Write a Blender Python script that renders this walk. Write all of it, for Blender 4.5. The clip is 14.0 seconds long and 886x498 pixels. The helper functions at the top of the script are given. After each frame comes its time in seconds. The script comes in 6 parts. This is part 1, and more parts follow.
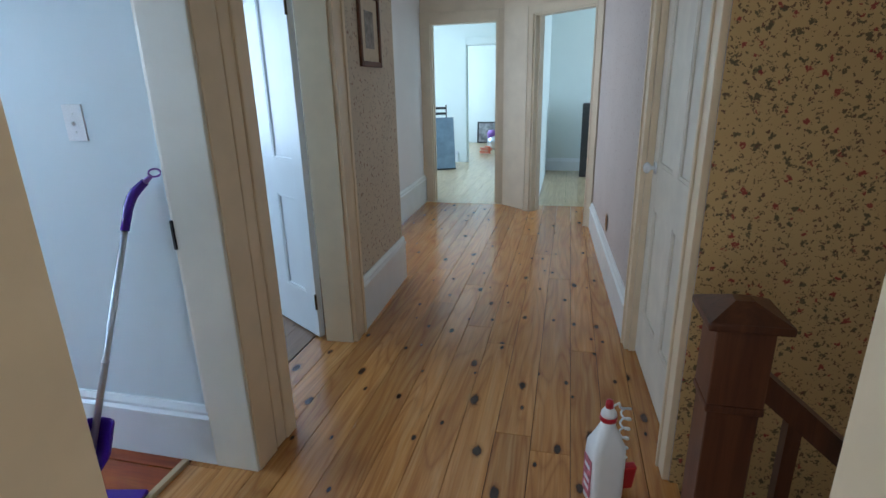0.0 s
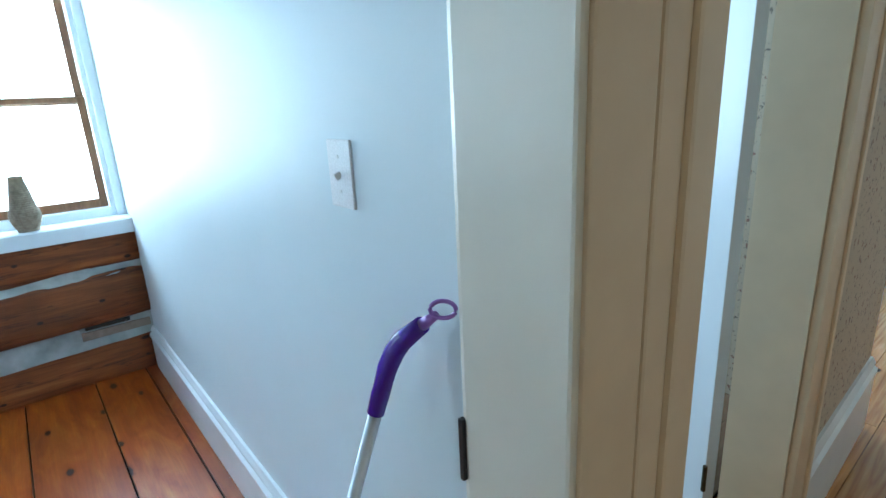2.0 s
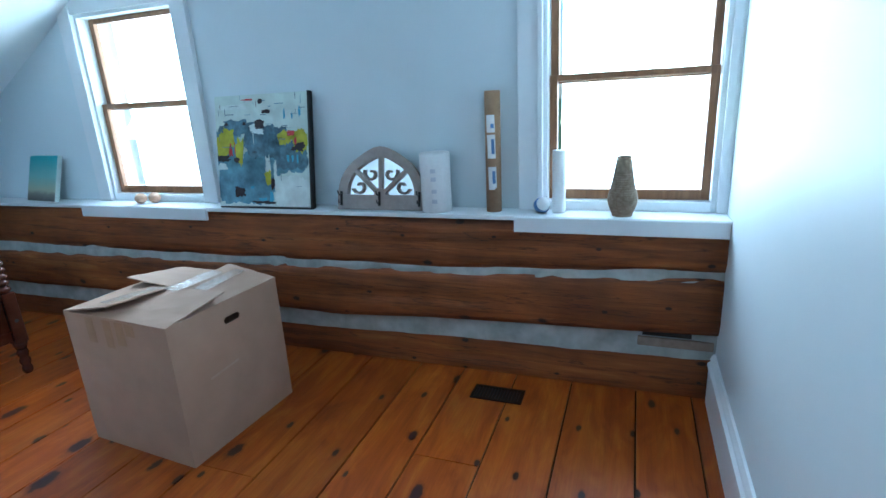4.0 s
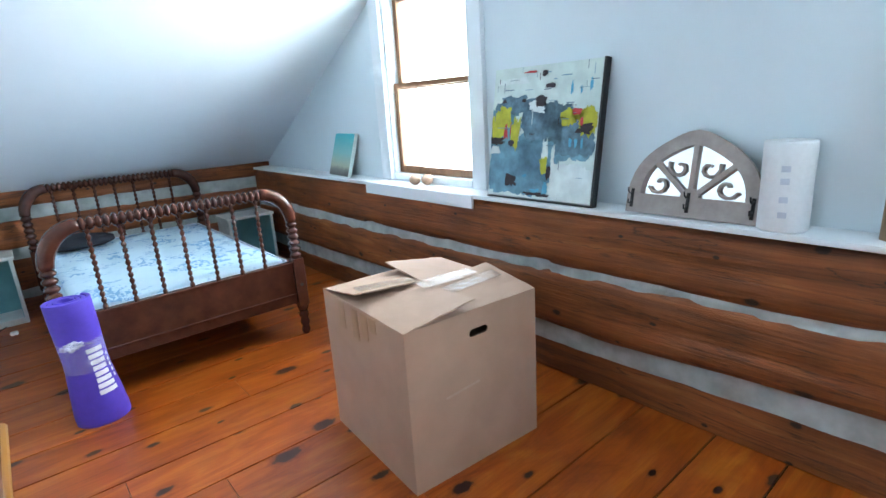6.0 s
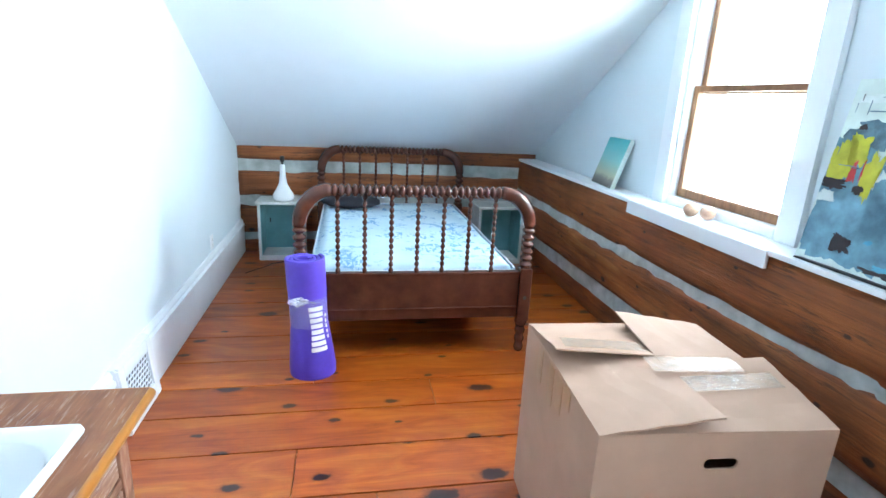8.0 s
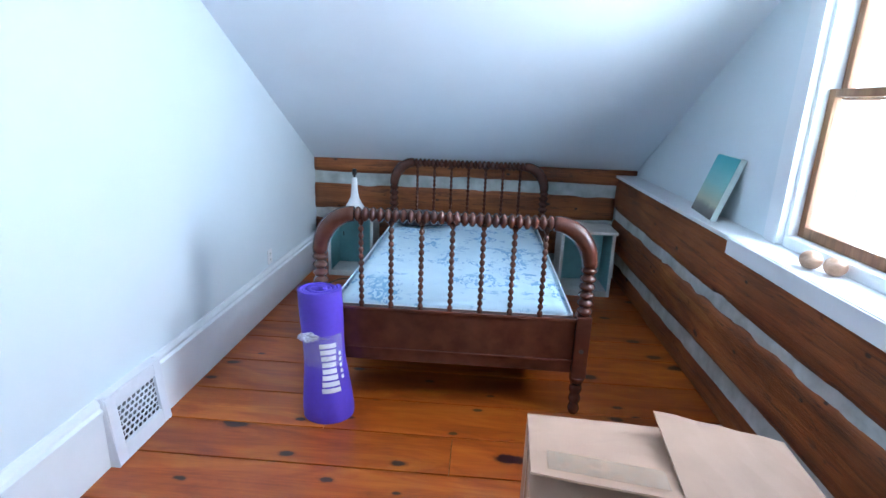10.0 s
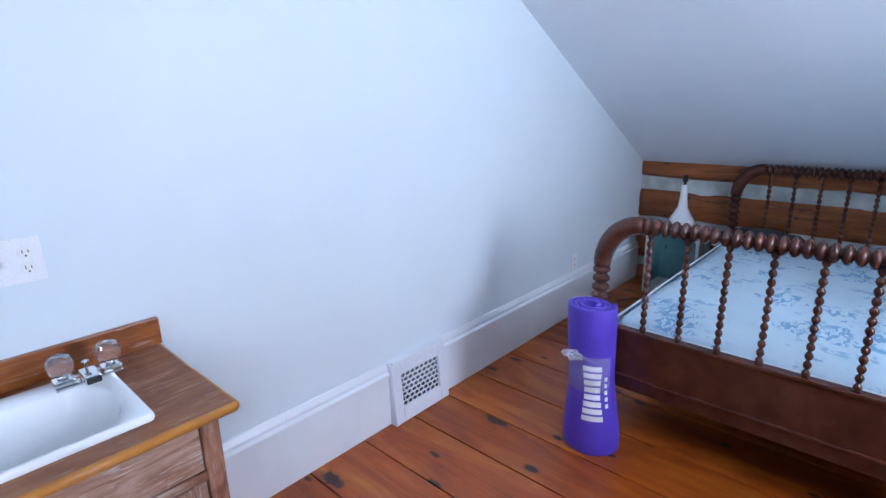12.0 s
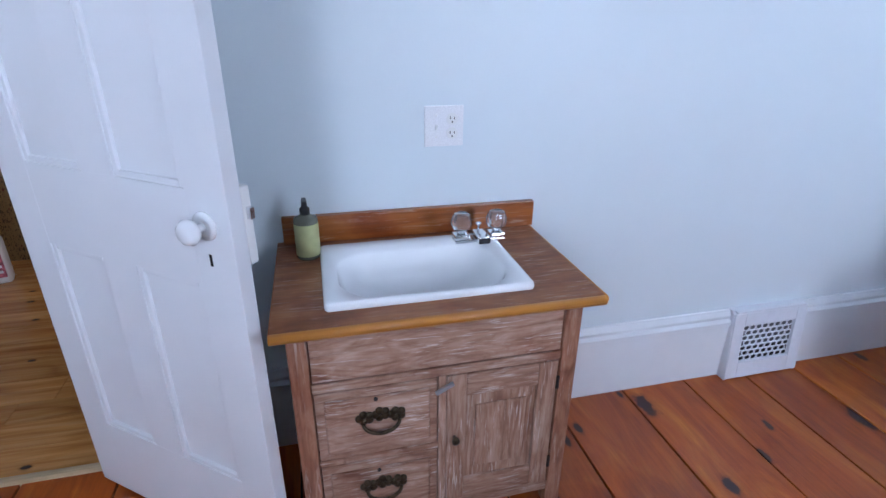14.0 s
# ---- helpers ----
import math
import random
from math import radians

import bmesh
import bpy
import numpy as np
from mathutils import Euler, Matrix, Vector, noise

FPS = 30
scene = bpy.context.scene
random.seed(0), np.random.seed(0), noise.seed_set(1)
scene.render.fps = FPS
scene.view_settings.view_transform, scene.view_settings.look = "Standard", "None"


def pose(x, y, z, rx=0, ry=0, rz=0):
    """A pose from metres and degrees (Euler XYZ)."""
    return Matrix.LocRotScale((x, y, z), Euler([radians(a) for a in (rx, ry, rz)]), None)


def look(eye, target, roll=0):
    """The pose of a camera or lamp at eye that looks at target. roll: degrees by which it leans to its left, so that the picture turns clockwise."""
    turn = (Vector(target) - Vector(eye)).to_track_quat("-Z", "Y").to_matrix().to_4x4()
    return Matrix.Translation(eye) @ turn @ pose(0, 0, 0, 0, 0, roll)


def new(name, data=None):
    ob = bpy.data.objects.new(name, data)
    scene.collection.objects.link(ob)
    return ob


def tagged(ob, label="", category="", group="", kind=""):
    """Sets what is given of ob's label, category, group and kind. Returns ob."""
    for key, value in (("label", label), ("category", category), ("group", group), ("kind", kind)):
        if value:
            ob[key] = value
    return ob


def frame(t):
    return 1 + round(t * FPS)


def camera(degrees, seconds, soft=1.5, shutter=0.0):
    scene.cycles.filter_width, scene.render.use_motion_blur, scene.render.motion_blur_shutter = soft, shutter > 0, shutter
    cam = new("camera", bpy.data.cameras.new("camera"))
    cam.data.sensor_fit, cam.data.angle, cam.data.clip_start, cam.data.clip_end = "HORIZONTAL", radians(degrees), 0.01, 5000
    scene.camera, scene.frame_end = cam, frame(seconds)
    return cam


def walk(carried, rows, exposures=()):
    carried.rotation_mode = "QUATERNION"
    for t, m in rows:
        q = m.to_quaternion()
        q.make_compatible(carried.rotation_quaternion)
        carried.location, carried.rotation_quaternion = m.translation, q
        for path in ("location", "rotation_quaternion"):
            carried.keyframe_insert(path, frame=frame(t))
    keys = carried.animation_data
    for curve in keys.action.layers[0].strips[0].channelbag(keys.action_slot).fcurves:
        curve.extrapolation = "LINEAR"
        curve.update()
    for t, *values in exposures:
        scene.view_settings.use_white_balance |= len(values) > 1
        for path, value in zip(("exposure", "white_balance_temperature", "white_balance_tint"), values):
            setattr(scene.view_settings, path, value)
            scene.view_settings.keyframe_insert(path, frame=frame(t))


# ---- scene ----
cam = camera(80.9, 14.0)
PATH = [
    (0, (0.1, 0.615, 1.386), (-0.347, 2.468, 0.781), -1.3),
    (0.5, (-0.066, 0.937, 1.385), (-0.732, 2.728, 0.794), -3.6),
    (1, (-0.222, 1.268, 1.395), (-1.047, 2.996, 0.82), -2.8),
    (1.5, (-0.409, 1.473, 1.399), (-1.629, 2.953, 0.832), -3.0),
    (2, (-0.679, 1.614, 1.406), (-2.169, 2.827, 0.853), -2.8),
    (2.3, (-0.809, 1.657, 1.417), (-2.471, 2.645, 0.906), -4.3),
    (2.5, (-0.9, 1.687, 1.422), (-2.684, 2.455, 0.944), -4.9),
    (3, (-1.052, 1.689, 1.416), (-2.975, 1.749, 0.868), -2.6),
    (3.5, (-1.316, 1.778, 1.432), (-3.159, 1.267, 0.846), -2.2),
    (4, (-1.456, 1.667, 1.443), (-3.252, 0.99, 0.879), -3.2),
    (4.2, (-1.475, 1.595, 1.453), (-3.232, 0.833, 0.876), -2.8),
    (6.3, (-1.938, 1.228, 1.358), (-3.132, -0.285, 0.824), -3.4),
    (6.5, (-1.942, 1.167, 1.366), (-3.122, -0.354, 0.823), -3.1),
    (7, (-2.029, 1.088, 1.381), (-3.026, -0.548, 0.807), -3.0),
    (7.5, (-2.165, 1.043, 1.393), (-2.81, -0.77, 0.851), 2.1),
    (8, (-2.23, 0.958, 1.373), (-2.587, -0.932, 0.825), 2.8),
    (8.2, (-2.265, 0.909, 1.371), (-2.497, -0.999, 0.817), 0.8),
    (10.3, (-2.75, 0.47, 1.414), (-2.478, -1.435, 0.87), 2.0),
    (10.5, (-2.776, 0.398, 1.398), (-2.365, -1.484, 0.859), 1.2),
    (11, (-2.786, 0.311, 1.392), (-2.075, -1.481, 0.862), -2.1),
    (11.5, (-2.879, 0.269, 1.408), (-1.893, -1.384, 0.866), -1.7),
    (12, (-2.888, 0.287, 1.389), (-1.585, -1.13, 0.848), -1.1),
    (12.5, (-2.867, 0.329, 1.357), (-1.303, -0.776, 0.781), -1.8),
    (13, (-2.802, 0.391, 1.321), (-1.107, -0.397, 0.611), -1.2),
    (13.5, (-2.742, 0.444, 1.306), (-0.98, -0.055, 0.502), 0.2),
    (14, (-2.737, 0.459, 1.304), (-0.959, 0.012, 0.504), 0.6),
]
EXPO = [(0.0, -0.12, 5150, 8), (0.5, 0.2, 5100, 5), (1.0, 0.3, 5100, 3), (1.5, 0.27, 5050, 0), (2.0, 0.28, 5050, -1), (2.5, 0.15, 5100, -2), (3.5, -0.15, 5050, 3), (4.0, -0.22, 5000, 2), (6.5, 0.75, 6050, 12), (7.5, 0.95, 6050, 11), (8.0, 0.92, 5850, 10), (10.3, 0.2, 5550, 18), (11.0, 0.0, 5550, 23), (12.0, -0.18, 5560, 25), (13.0, -0.36, 5530, 25), (14.0, -0.45, 5530, 25)]
walk(cam, [(t, look(eye, target, roll)) for t, eye, target, roll in PATH], EXPO)

# ---- world, sun, window light and added fill ----
world = bpy.data.worlds.new("world")
scene.world = world
world.use_nodes = True
wn = world.node_tree
sky = wn.nodes.new("ShaderNodeTexSky")
sky.sky_type = "NISHITA"
sky.sun_disc = False
sky.sun_elevation = radians(50)
sky.sun_rotation = radians(60)
wn.nodes["Background"].inputs["Strength"].default_value = 0.15
wn.links.new(sky.outputs[0], wn.nodes["Background"].inputs["Color"])
sun = new("sun", bpy.data.lights.new("sun", "SUN"))
sun.data.energy, sun.data.angle, sun.data.color = 2.5, radians(0.6), (1.0, 0.95, 0.87)
sun.matrix_world = look((6, 3, 9), (0, 0, 0))


def window_light(name, at, towards, wide, high, watts, tint=(0.88, 0.96, 1.0)):
    """An area lamp in an opening: daylight at windows, and the added fill lamps."""
    lamp = new(name, bpy.data.lights.new(name, "AREA"))
    lamp.data.shape, lamp.data.size, lamp.data.size_y = "RECTANGLE", wide, high
    lamp.data.energy, lamp.data.color = watts, tint
    lamp.matrix_world = look(at, towards)
    return lamp


window_light("daylight_1", (-4.15, 1.67, 1.457), (-2, 1.67, 1.457), 0.70, 1.13, 31)
window_light("daylight_2", (-4.15, -1.155, 1.457), (-2, -1.155, 1.457), 0.76, 1.13, 48)
window_light("daylight_3", (-3.38, 8.4, 1.5), (0, 8.4, 1.5), 1.6, 1.5, 62)
window_light("daylight_4", (-3.38, 12.0, 1.5), (0, 12.0, 1.5), 1.6, 1.5, 72)
window_light("daylight_5", (2.58, 8.3, 1.5), (0, 8.3, 1.5), 1.5, 1.5, 46)
window_light("daylight_6", (-3.38, 3.4, 1.5), (0, 3.4, 1.5), 0.9, 1.2, 27)
# warm fill added behind the starting point; its window is assumed, never seen
window_light("daylight_7", (-0.2, -0.8, 1.5), (-0.2, 3, 1.5), 1.1, 1.3, 16, (1.0, 0.90, 0.76))
# unseen warm lamp, added at the stair end to brighten the hall
window_light("daylight_8", (2.68, 1.75, 1.55), (0, 1.75, 1.4), 0.8, 1.2, 3.6, (1.0, 0.86, 0.66))
# hidden lamp added in the recess to lift the hall floor and east wall
window_light("daylight_9", (-1.64, 4.80, 1.45), (0, 4.80, 1.3), 0.9, 1.2, 19, (1.0, 0.96, 0.88))
# light thrown up by the lawn
window_light("lawn_light_1", (-4.13, 1.67, 1.40), (-3.0, 1.67, 2.6), 0.68, 0.9, 4, (0.86, 1.0, 0.66))
window_light("lawn_light_2", (-4.13, -1.155, 1.40), (-3.0, -1.155, 2.6), 0.72, 0.9, 7, (0.86, 1.0, 0.66))


# ---- materials ----
def nodes_of(name):
    m = bpy.data.materials.new(name)
    m.use_nodes = True
    t = m.node_tree
    return m, t, t.nodes["Principled BSDF"]


def node(t, kind, **sets):
    n = t.nodes.new(kind)
    for k, v in sets.items():
        n.inputs[k].default_value = v
    return n


def ramp(t, fac, stops):
    r = t.nodes.new("ShaderNodeValToRGB")
    e = r.color_ramp.elements
    while len(e) < len(stops):
        e.new(0.5)
    for k, (p, c) in enumerate(stops):
        e[k].position, e[k].color = p, (*c, 1)
    t.links.new(fac, r.inputs[0])
    return r.outputs[0]


def mix(t, fac, a, b, how="MIX"):
    n = t.nodes.new("ShaderNodeMix")
    n.data_type, n.blend_type = "RGBA", how
    for sock, v in ((n.inputs["Factor"], fac), (n.inputs["A"], a), (n.inputs["B"], b)):
        if hasattr(v, "is_linked"):
            t.links.new(v, sock)
        elif isinstance(v, (int, float)):
            sock.default_value = v
        else:
            sock.default_value = (*v, 1)
    return n.outputs["Result"]


def coords(t, scale=(1, 1, 1), spread=0.0, turn=(0, 0, 0)):
    """Object coordinates, scaled; spread shifts each object by its own random amount."""
    tc = t.nodes.new("ShaderNodeTexCoord")
    mp = node(t, "ShaderNodeMapping", Scale=scale, Rotation=turn)
    t.links.new(tc.outputs["Object"], mp.inputs["Vector"])
    if spread:
        oi = t.nodes.new("ShaderNodeObjectInfo")
        mul = t.nodes.new("ShaderNodeMath")
        mul.operation = "MULTIPLY"
        mul.inputs[1].default_value = spread
        t.links.new(oi.outputs["Random"], mul.inputs[0])
        cx = t.nodes.new("ShaderNodeCombineXYZ")
        for k in range(3):
            t.links.new(mul.outputs[0], cx.inputs[k])
        t.links.new(cx.outputs[0], mp.inputs["Location"])
    return mp.outputs[0]


def noise_tex(t, vec, scale, detail=4.0, rough=0.55, distort=0.0):
    n = node(t, "ShaderNodeTexNoise", Scale=scale, Detail=detail, Roughness=rough, Distortion=distort)
    t.links.new(vec, n.inputs["Vector"])
    return n.outputs["Fac"]


def bump(t, b, height, strength, distance=0.01):
    n = node(t, "ShaderNodeBump", Strength=strength, Distance=distance)
    t.links.new(height, n.inputs["Height"])
    t.links.new(n.outputs[0], b.inputs["Normal"])


def paint(name, color, rough=0.55, grain=0.15, tone=0.05, scale=2.0):
    """Brushed or rolled paint: slow changes of tone and a fine relief."""
    m, t, b = nodes_of(name)
    v = coords(t)
    big = noise_tex(t, v, scale, 3)
    dark = tuple(c * (1 - tone) for c in color)
    light = tuple(min(1, c * (1 + tone)) for c in color)
    t.links.new(ramp(t, big, [(0.3, dark), (0.7, light)]), b.inputs["Base Color"])
    b.inputs["Roughness"].default_value = rough
    bump(t, b, noise_tex(t, v, 90, 4), grain, 0.002)
    return m


def plain(name, color, rough=0.5, metal=0.0, tone=0.08, scale=30.0, grain=0.1):
    m, t, b = nodes_of(name)
    v = coords(t)
    n = noise_tex(t, v, scale, 3)
    t.links.new(ramp(t, n, [(0.3, tuple(c * (1 - tone) for c in color)), (0.7, tuple(min(1, c * (1 + tone)) for c in color))]), b.inputs["Base Color"])
    b.inputs["Roughness"].default_value, b.inputs["Metallic"].default_value = rough, metal
    if grain:
        bump(t, b, n, grain, 0.002)
    return m


def scale_by(t, value, low, high, fac):
    """value times a number that runs from low to high with fac."""
    a = t.nodes.new("ShaderNodeMath")
    a.operation = "MULTIPLY_ADD"
    a.inputs[1].default_value, a.inputs[2].default_value = high - low, low
    t.links.new(fac, a.inputs[0])
    m = t.nodes.new("ShaderNodeMath")
    m.operation = "MULTIPLY"
    t.links.new(value, m.inputs[0])
    t.links.new(a.outputs[0], m.inputs[1])
    return m.outputs[0]


def knot_mask(t, vec, wobble_vec, scale, radius):
    """Distance from scattered knots of unequal size, with a ragged rim."""
    vo = node(t, "ShaderNodeTexVoronoi", Scale=scale, Randomness=1.0)
    vo.voronoi_dimensions = "2D"
    t.links.new(vec, vo.inputs["Vector"])
    sep = t.nodes.new("ShaderNodeSeparateColor")
    t.links.new(vo.outputs["Color"], sep.inputs[0])
    d = scale_by(t, vo.outputs["Distance"], 0.75, 2.6, sep.outputs[0])
    d = scale_by(t, d, 0.4, 1.6, noise_tex(t, wobble_vec, 1.0, 4))
    core = ramp(t, d, [(0.0, (1, 1, 1)), (radius, (0.95, 0.95, 0.95)), (radius * 1.35, (0, 0, 0))])
    halo = ramp(t, d, [(0.0, (0.7, 0.7, 0.7)), (radius * 1.2, (0.5, 0.5, 0.5)), (radius * 2.0, (0, 0, 0))])
    return core, halo


def wood(name, dark, mid, light, axis=0, rough=0.35, knots=0.0, knot_color=(0.05, 0.025, 0.012), spread=37.0, fine=1.0, vary=0.25, coat=0.0, knot_scale=2.2, rings=0.35, ring_color=(0.55, 0.42, 0.34), streak=0.7, lime=0.0):
    """Sawn wood with its grain along one axis, with knots and a tone of its own for each piece."""
    m, t, b = nodes_of(name)
    s = [9.0, 9.0, 9.0]
    s[axis] = streak
    v = coords(t, tuple(s), spread)
    g = noise_tex(t, v, 2.2 * fine, 6, 0.6, 1.2)
    col = ramp(t, g, [(0.25, dark), (0.5, mid), (0.75, light)])
    s1 = [1.0, 1.0, 1.0]
    s1[axis] = 0.10
    field = noise_tex(t, coords(t, tuple(s1), spread), 4.5 * fine, 2, 0.45, 0.4)
    band = t.nodes.new("ShaderNodeMath")
    band.operation = "PINGPONG"
    band.inputs[1].default_value = 0.035
    t.links.new(field, band.inputs[0])
    lines = ramp(t, band.outputs[0], [(0.0, ring_color), (0.012, (0.85, 0.8, 0.76)), (0.028, (1, 1, 1))])
    col = mix(t, rings, col, lines, "MULTIPLY")
    s2 = [120.0, 120.0, 120.0]
    s2[axis] = 3.0
    fibres = noise_tex(t, coords(t, tuple(s2), spread), 1.0, 3)
    col = mix(t, 0.25, col, ramp(t, fibres, [(0.35, (0.35, 0.3, 0.27)), (0.65, (1, 1, 1))]), "MULTIPLY")
    if lime:
        s3 = [150.0, 150.0, 150.0]
        s3[axis] = 9.0
        pores = ramp(t, noise_tex(t, coords(t, tuple(s3), spread), 1.0, 4, 0.6, 0.8), [(0.56, (0, 0, 0)), (0.64, (1, 1, 1))])
        rubbed = ramp(t, noise_tex(t, coords(t, (1, 1, 1), spread), 8.0, 4), [(0.38, (0, 0, 0)), (0.66, (1, 1, 1))])
        worn_off = ramp(t, noise_tex(t, coords(t, (1, 1, 1), spread * 1.7), 5.0, 5), [(0.52, (1, 1, 1)), (0.70, (0.62, 0.44, 0.34))])
        col = mix(t, 1.0, col, worn_off, "MULTIPLY")
        col = mix(t, mix(t, 1.0, mix(t, 1.0, pores, rubbed, "MULTIPLY"), (lime, lime, lime), "MULTIPLY"), col, (0.74, 0.66, 0.60))
    if knots:
        k = [1.0, 1.0, 1.0]
        k[axis] = 0.5
        core, halo = knot_mask(t, coords(t, tuple(k), spread), coords(t, (30, 30, 30), spread), knot_scale, knots)
        col = mix(t, halo, col, mix(t, 0.62, dark, knot_color))
        col = mix(t, core, col, knot_color)
    oi = t.nodes.new("ShaderNodeObjectInfo")
    col = mix(t, 1.0, col, ramp(t, oi.outputs["Random"], [(0.0, (1 - vary, 1 - vary * 1.1, 1 - vary * 1.2)), (1.0, (1, 1, 1))]), "MULTIPLY")
    t.links.new(col, b.inputs["Base Color"])
    worn = noise_tex(t, coords(t, (1, 1, 1), spread), 7.0, 4)
    mr = t.nodes.new("ShaderNodeMapRange")
    mr.inputs["From Min"].default_value, mr.inputs["From Max"].default_value = 0.3, 0.7
    mr.inputs["To Min"].default_value, mr.inputs["To Max"].default_value = rough * 0.92, rough * 1.1
    t.links.new(worn, mr.inputs["Value"])
    t.links.new(mr.outputs[0], b.inputs["Roughness"])
    b.inputs["Coat Weight"].default_value = coat
    b.inputs["Coat Roughness"].default_value = 0.18
    bump(t, b, fibres, 0.12, 0.002)
    return m


def wallpaper(name, base, specks, scale, size):
    """Paper with scattered sprigs; specks are colours of leaves and blossoms."""
    m, t, b = nodes_of(name)
    v = coords(t)
    col = ramp(t, noise_tex(t, v, 3, 3), [(0.3, tuple(c * 0.93 for c in base)), (0.7, base)])
    warp = node(t, "ShaderNodeTexNoise", Scale=scale * 2.6, Detail=3.0)
    t.links.new(v, warp.inputs["Vector"])
    moved = t.nodes.new("ShaderNodeVectorMath")
    moved.operation = "MULTIPLY_ADD"
    moved.inputs[1].default_value = (1.1 / scale,) * 3
    t.links.new(warp.outputs["Color"], moved.inputs[0])
    t.links.new(v, moved.inputs[2])
    for k, (c, grow, zoom) in enumerate(specks):
        mp = node(t, "ShaderNodeMapping", Location=(3.1 * k, 1.7 * k, 2.3 * k), Scale=(zoom, zoom, zoom))
        t.links.new(moved.outputs[0], mp.inputs["Vector"])
        vo = node(t, "ShaderNodeTexVoronoi", Scale=scale, Randomness=0.9)
        t.links.new(mp.outputs[0], vo.inputs["Vector"])
        spot = ramp(t, vo.outputs["Distance"], [(0.0, (1, 1, 1)), (size * grow, (0.85, 0.85, 0.85)), (size * grow * 1.25, (0, 0, 0))])
        col = mix(t, spot, col, c)
    t.links.new(col, b.inputs["Base Color"])
    b.inputs["Roughness"].default_value = 0.7
    bump(t, b, noise_tex(t, v, 160, 3), 0.1, 0.001)
    return m


def glass(name, color=(1, 1, 1), rough=0.02):
    m, t, b = nodes_of(name)
    b.inputs["Base Color"].default_value = (*color, 1)
    b.inputs["Transmission Weight"].default_value = 1.0
    b.inputs["Roughness"].default_value = rough
    b.inputs["IOR"].default_value = 1.45
    return m


def log_wood(name, axis):
    """Old hewn logs: deep grain, checks, dark knots and pale scrapes."""
    m, t, b = nodes_of(name)
    s = [10.0, 10.0, 10.0]
    s[axis] = 0.8
    v = coords(t, tuple(s), 41.0)
    g = noise_tex(t, v, 1.6, 8, 0.65, 1.0)
    col = ramp(t, g, [(0.25, (0.075, 0.022, 0.007)), (0.42, (0.22, 0.066, 0.015)), (0.6, (0.32, 0.105, 0.025)), (0.78, (0.43, 0.18, 0.055))])
    blot = noise_tex(t, coords(t, (1, 1, 1), 17.0), 2.2, 3)
    col = mix(t, 1.0, col, ramp(t, blot, [(0.3, (0.6, 0.55, 0.5)), (0.65, (1.1, 1.05, 1.0))]), "MULTIPLY")
    k = [1.2, 1.2, 1.2]
    k[axis] = 0.7
    core, halo = knot_mask(t, coords(t, tuple(k), 23.0, (radians(90), 0, 0) if axis == 0 else (0, radians(90), 0)), coords(t, (26, 26, 26), 5.0), 3.6, 0.052)
    col = mix(t, halo, col, (0.12, 0.035, 0.012))
    col = mix(t, core, col, (0.025, 0.010, 0.006))
    s3 = [95.0, 95.0, 95.0]
    s3[axis] = 1.6
    fib = noise_tex(t, coords(t, tuple(s3), 11.0), 1.0, 5, 0.7)
    col = mix(t, 0.5, col, ramp(t, fib, [(0.34, (0.25, 0.19, 0.17)), (0.44, (0.92, 0.92, 0.92)), (0.66, (1.25, 1.2, 1.1))]), "MULTIPLY")
    s4 = [7.0, 7.0, 7.0]
    s4[axis] = 0.45
    split = noise_tex(t, coords(t, tuple(s4), 29.0), 1.0, 5, 0.6, 0.3)
    col = mix(t, ramp(t, split, [(0.492, (0, 0, 0)), (0.5, (0.75, 0.75, 0.75)), (0.507, (0, 0, 0))]), col, (0.035, 0.012, 0.006))
    t.links.new(col, b.inputs["Base Color"])
    b.inputs["Roughness"].default_value = 0.6
    bump(t, b, fib, 0.6, 0.008)
    return m


WALL = paint("wall_paint_pale_aqua", (0.68, 0.76, 0.80), 0.5, 0.12, 0.02)
CEIL = paint("ceiling_paint_white", (0.74, 0.79, 0.85), 0.6, 0.1, 0.02)
TRIM = paint("trim_paint_white", (0.76, 0.80, 0.83), 0.35, 0.08, 0.03, 6)
CREAM = paint("cream_paint", (0.73, 0.60, 0.42), 0.4, 0.12, 0.05, 7)
JAMB = paint("jamb_paint_cream", (0.70, 0.67, 0.58), 0.4, 0.1, 0.04, 5)
NOOKWALL = paint("recess_paint", (0.78, 0.78, 0.82), 0.6, 0.1, 0.03)
FARWALL = paint("far_wall_paint", (0.72, 0.78, 0.75), 0.6, 0.1, 0.02)
HALLWALL = paint("hall_wall_paint", (0.72, 0.64, 0.51), 0.6, 0.1, 0.06, 5)
ORANGE_PLANK = wood("red_pine_boards", (0.27, 0.042, 0.004), (0.47, 0.098, 0.008), (0.62, 0.195, 0.020), 0, 0.33, 0.078, (0.030, 0.008, 0.012), vary=0.30, coat=0.08, knot_scale=4.1, fine=0.45, rings=0.25, streak=2.2)
PINE_PLANK = wood("yellow_pine_boards", (0.46, 0.190, 0.042), (0.61, 0.293, 0.080), (0.71, 0.402, 0.142), 0, 0.24, 0.066, (0.03, 0.010, 0.006), vary=0.24, coat=0.2, knot_scale=5.6, rings=0.55)
PALE_PLANK = wood("pale_pine_floor", (0.52, 0.40, 0.22), (0.62, 0.50, 0.30), (0.70, 0.58, 0.38), 1, 0.3, vary=0.1, coat=0.3)
JOINT = plain("dark_floor_joint", (0.025, 0.013, 0.008), 0.9)
LOG_Y = log_wood("hewn_log_along_y", 1)
LOG_X = log_wood("hewn_log_along_x", 0)
CHINK = plain("lime_chinking", (0.42, 0.45, 0.44), 0.85, 0, 0.25, 9, 0.9)
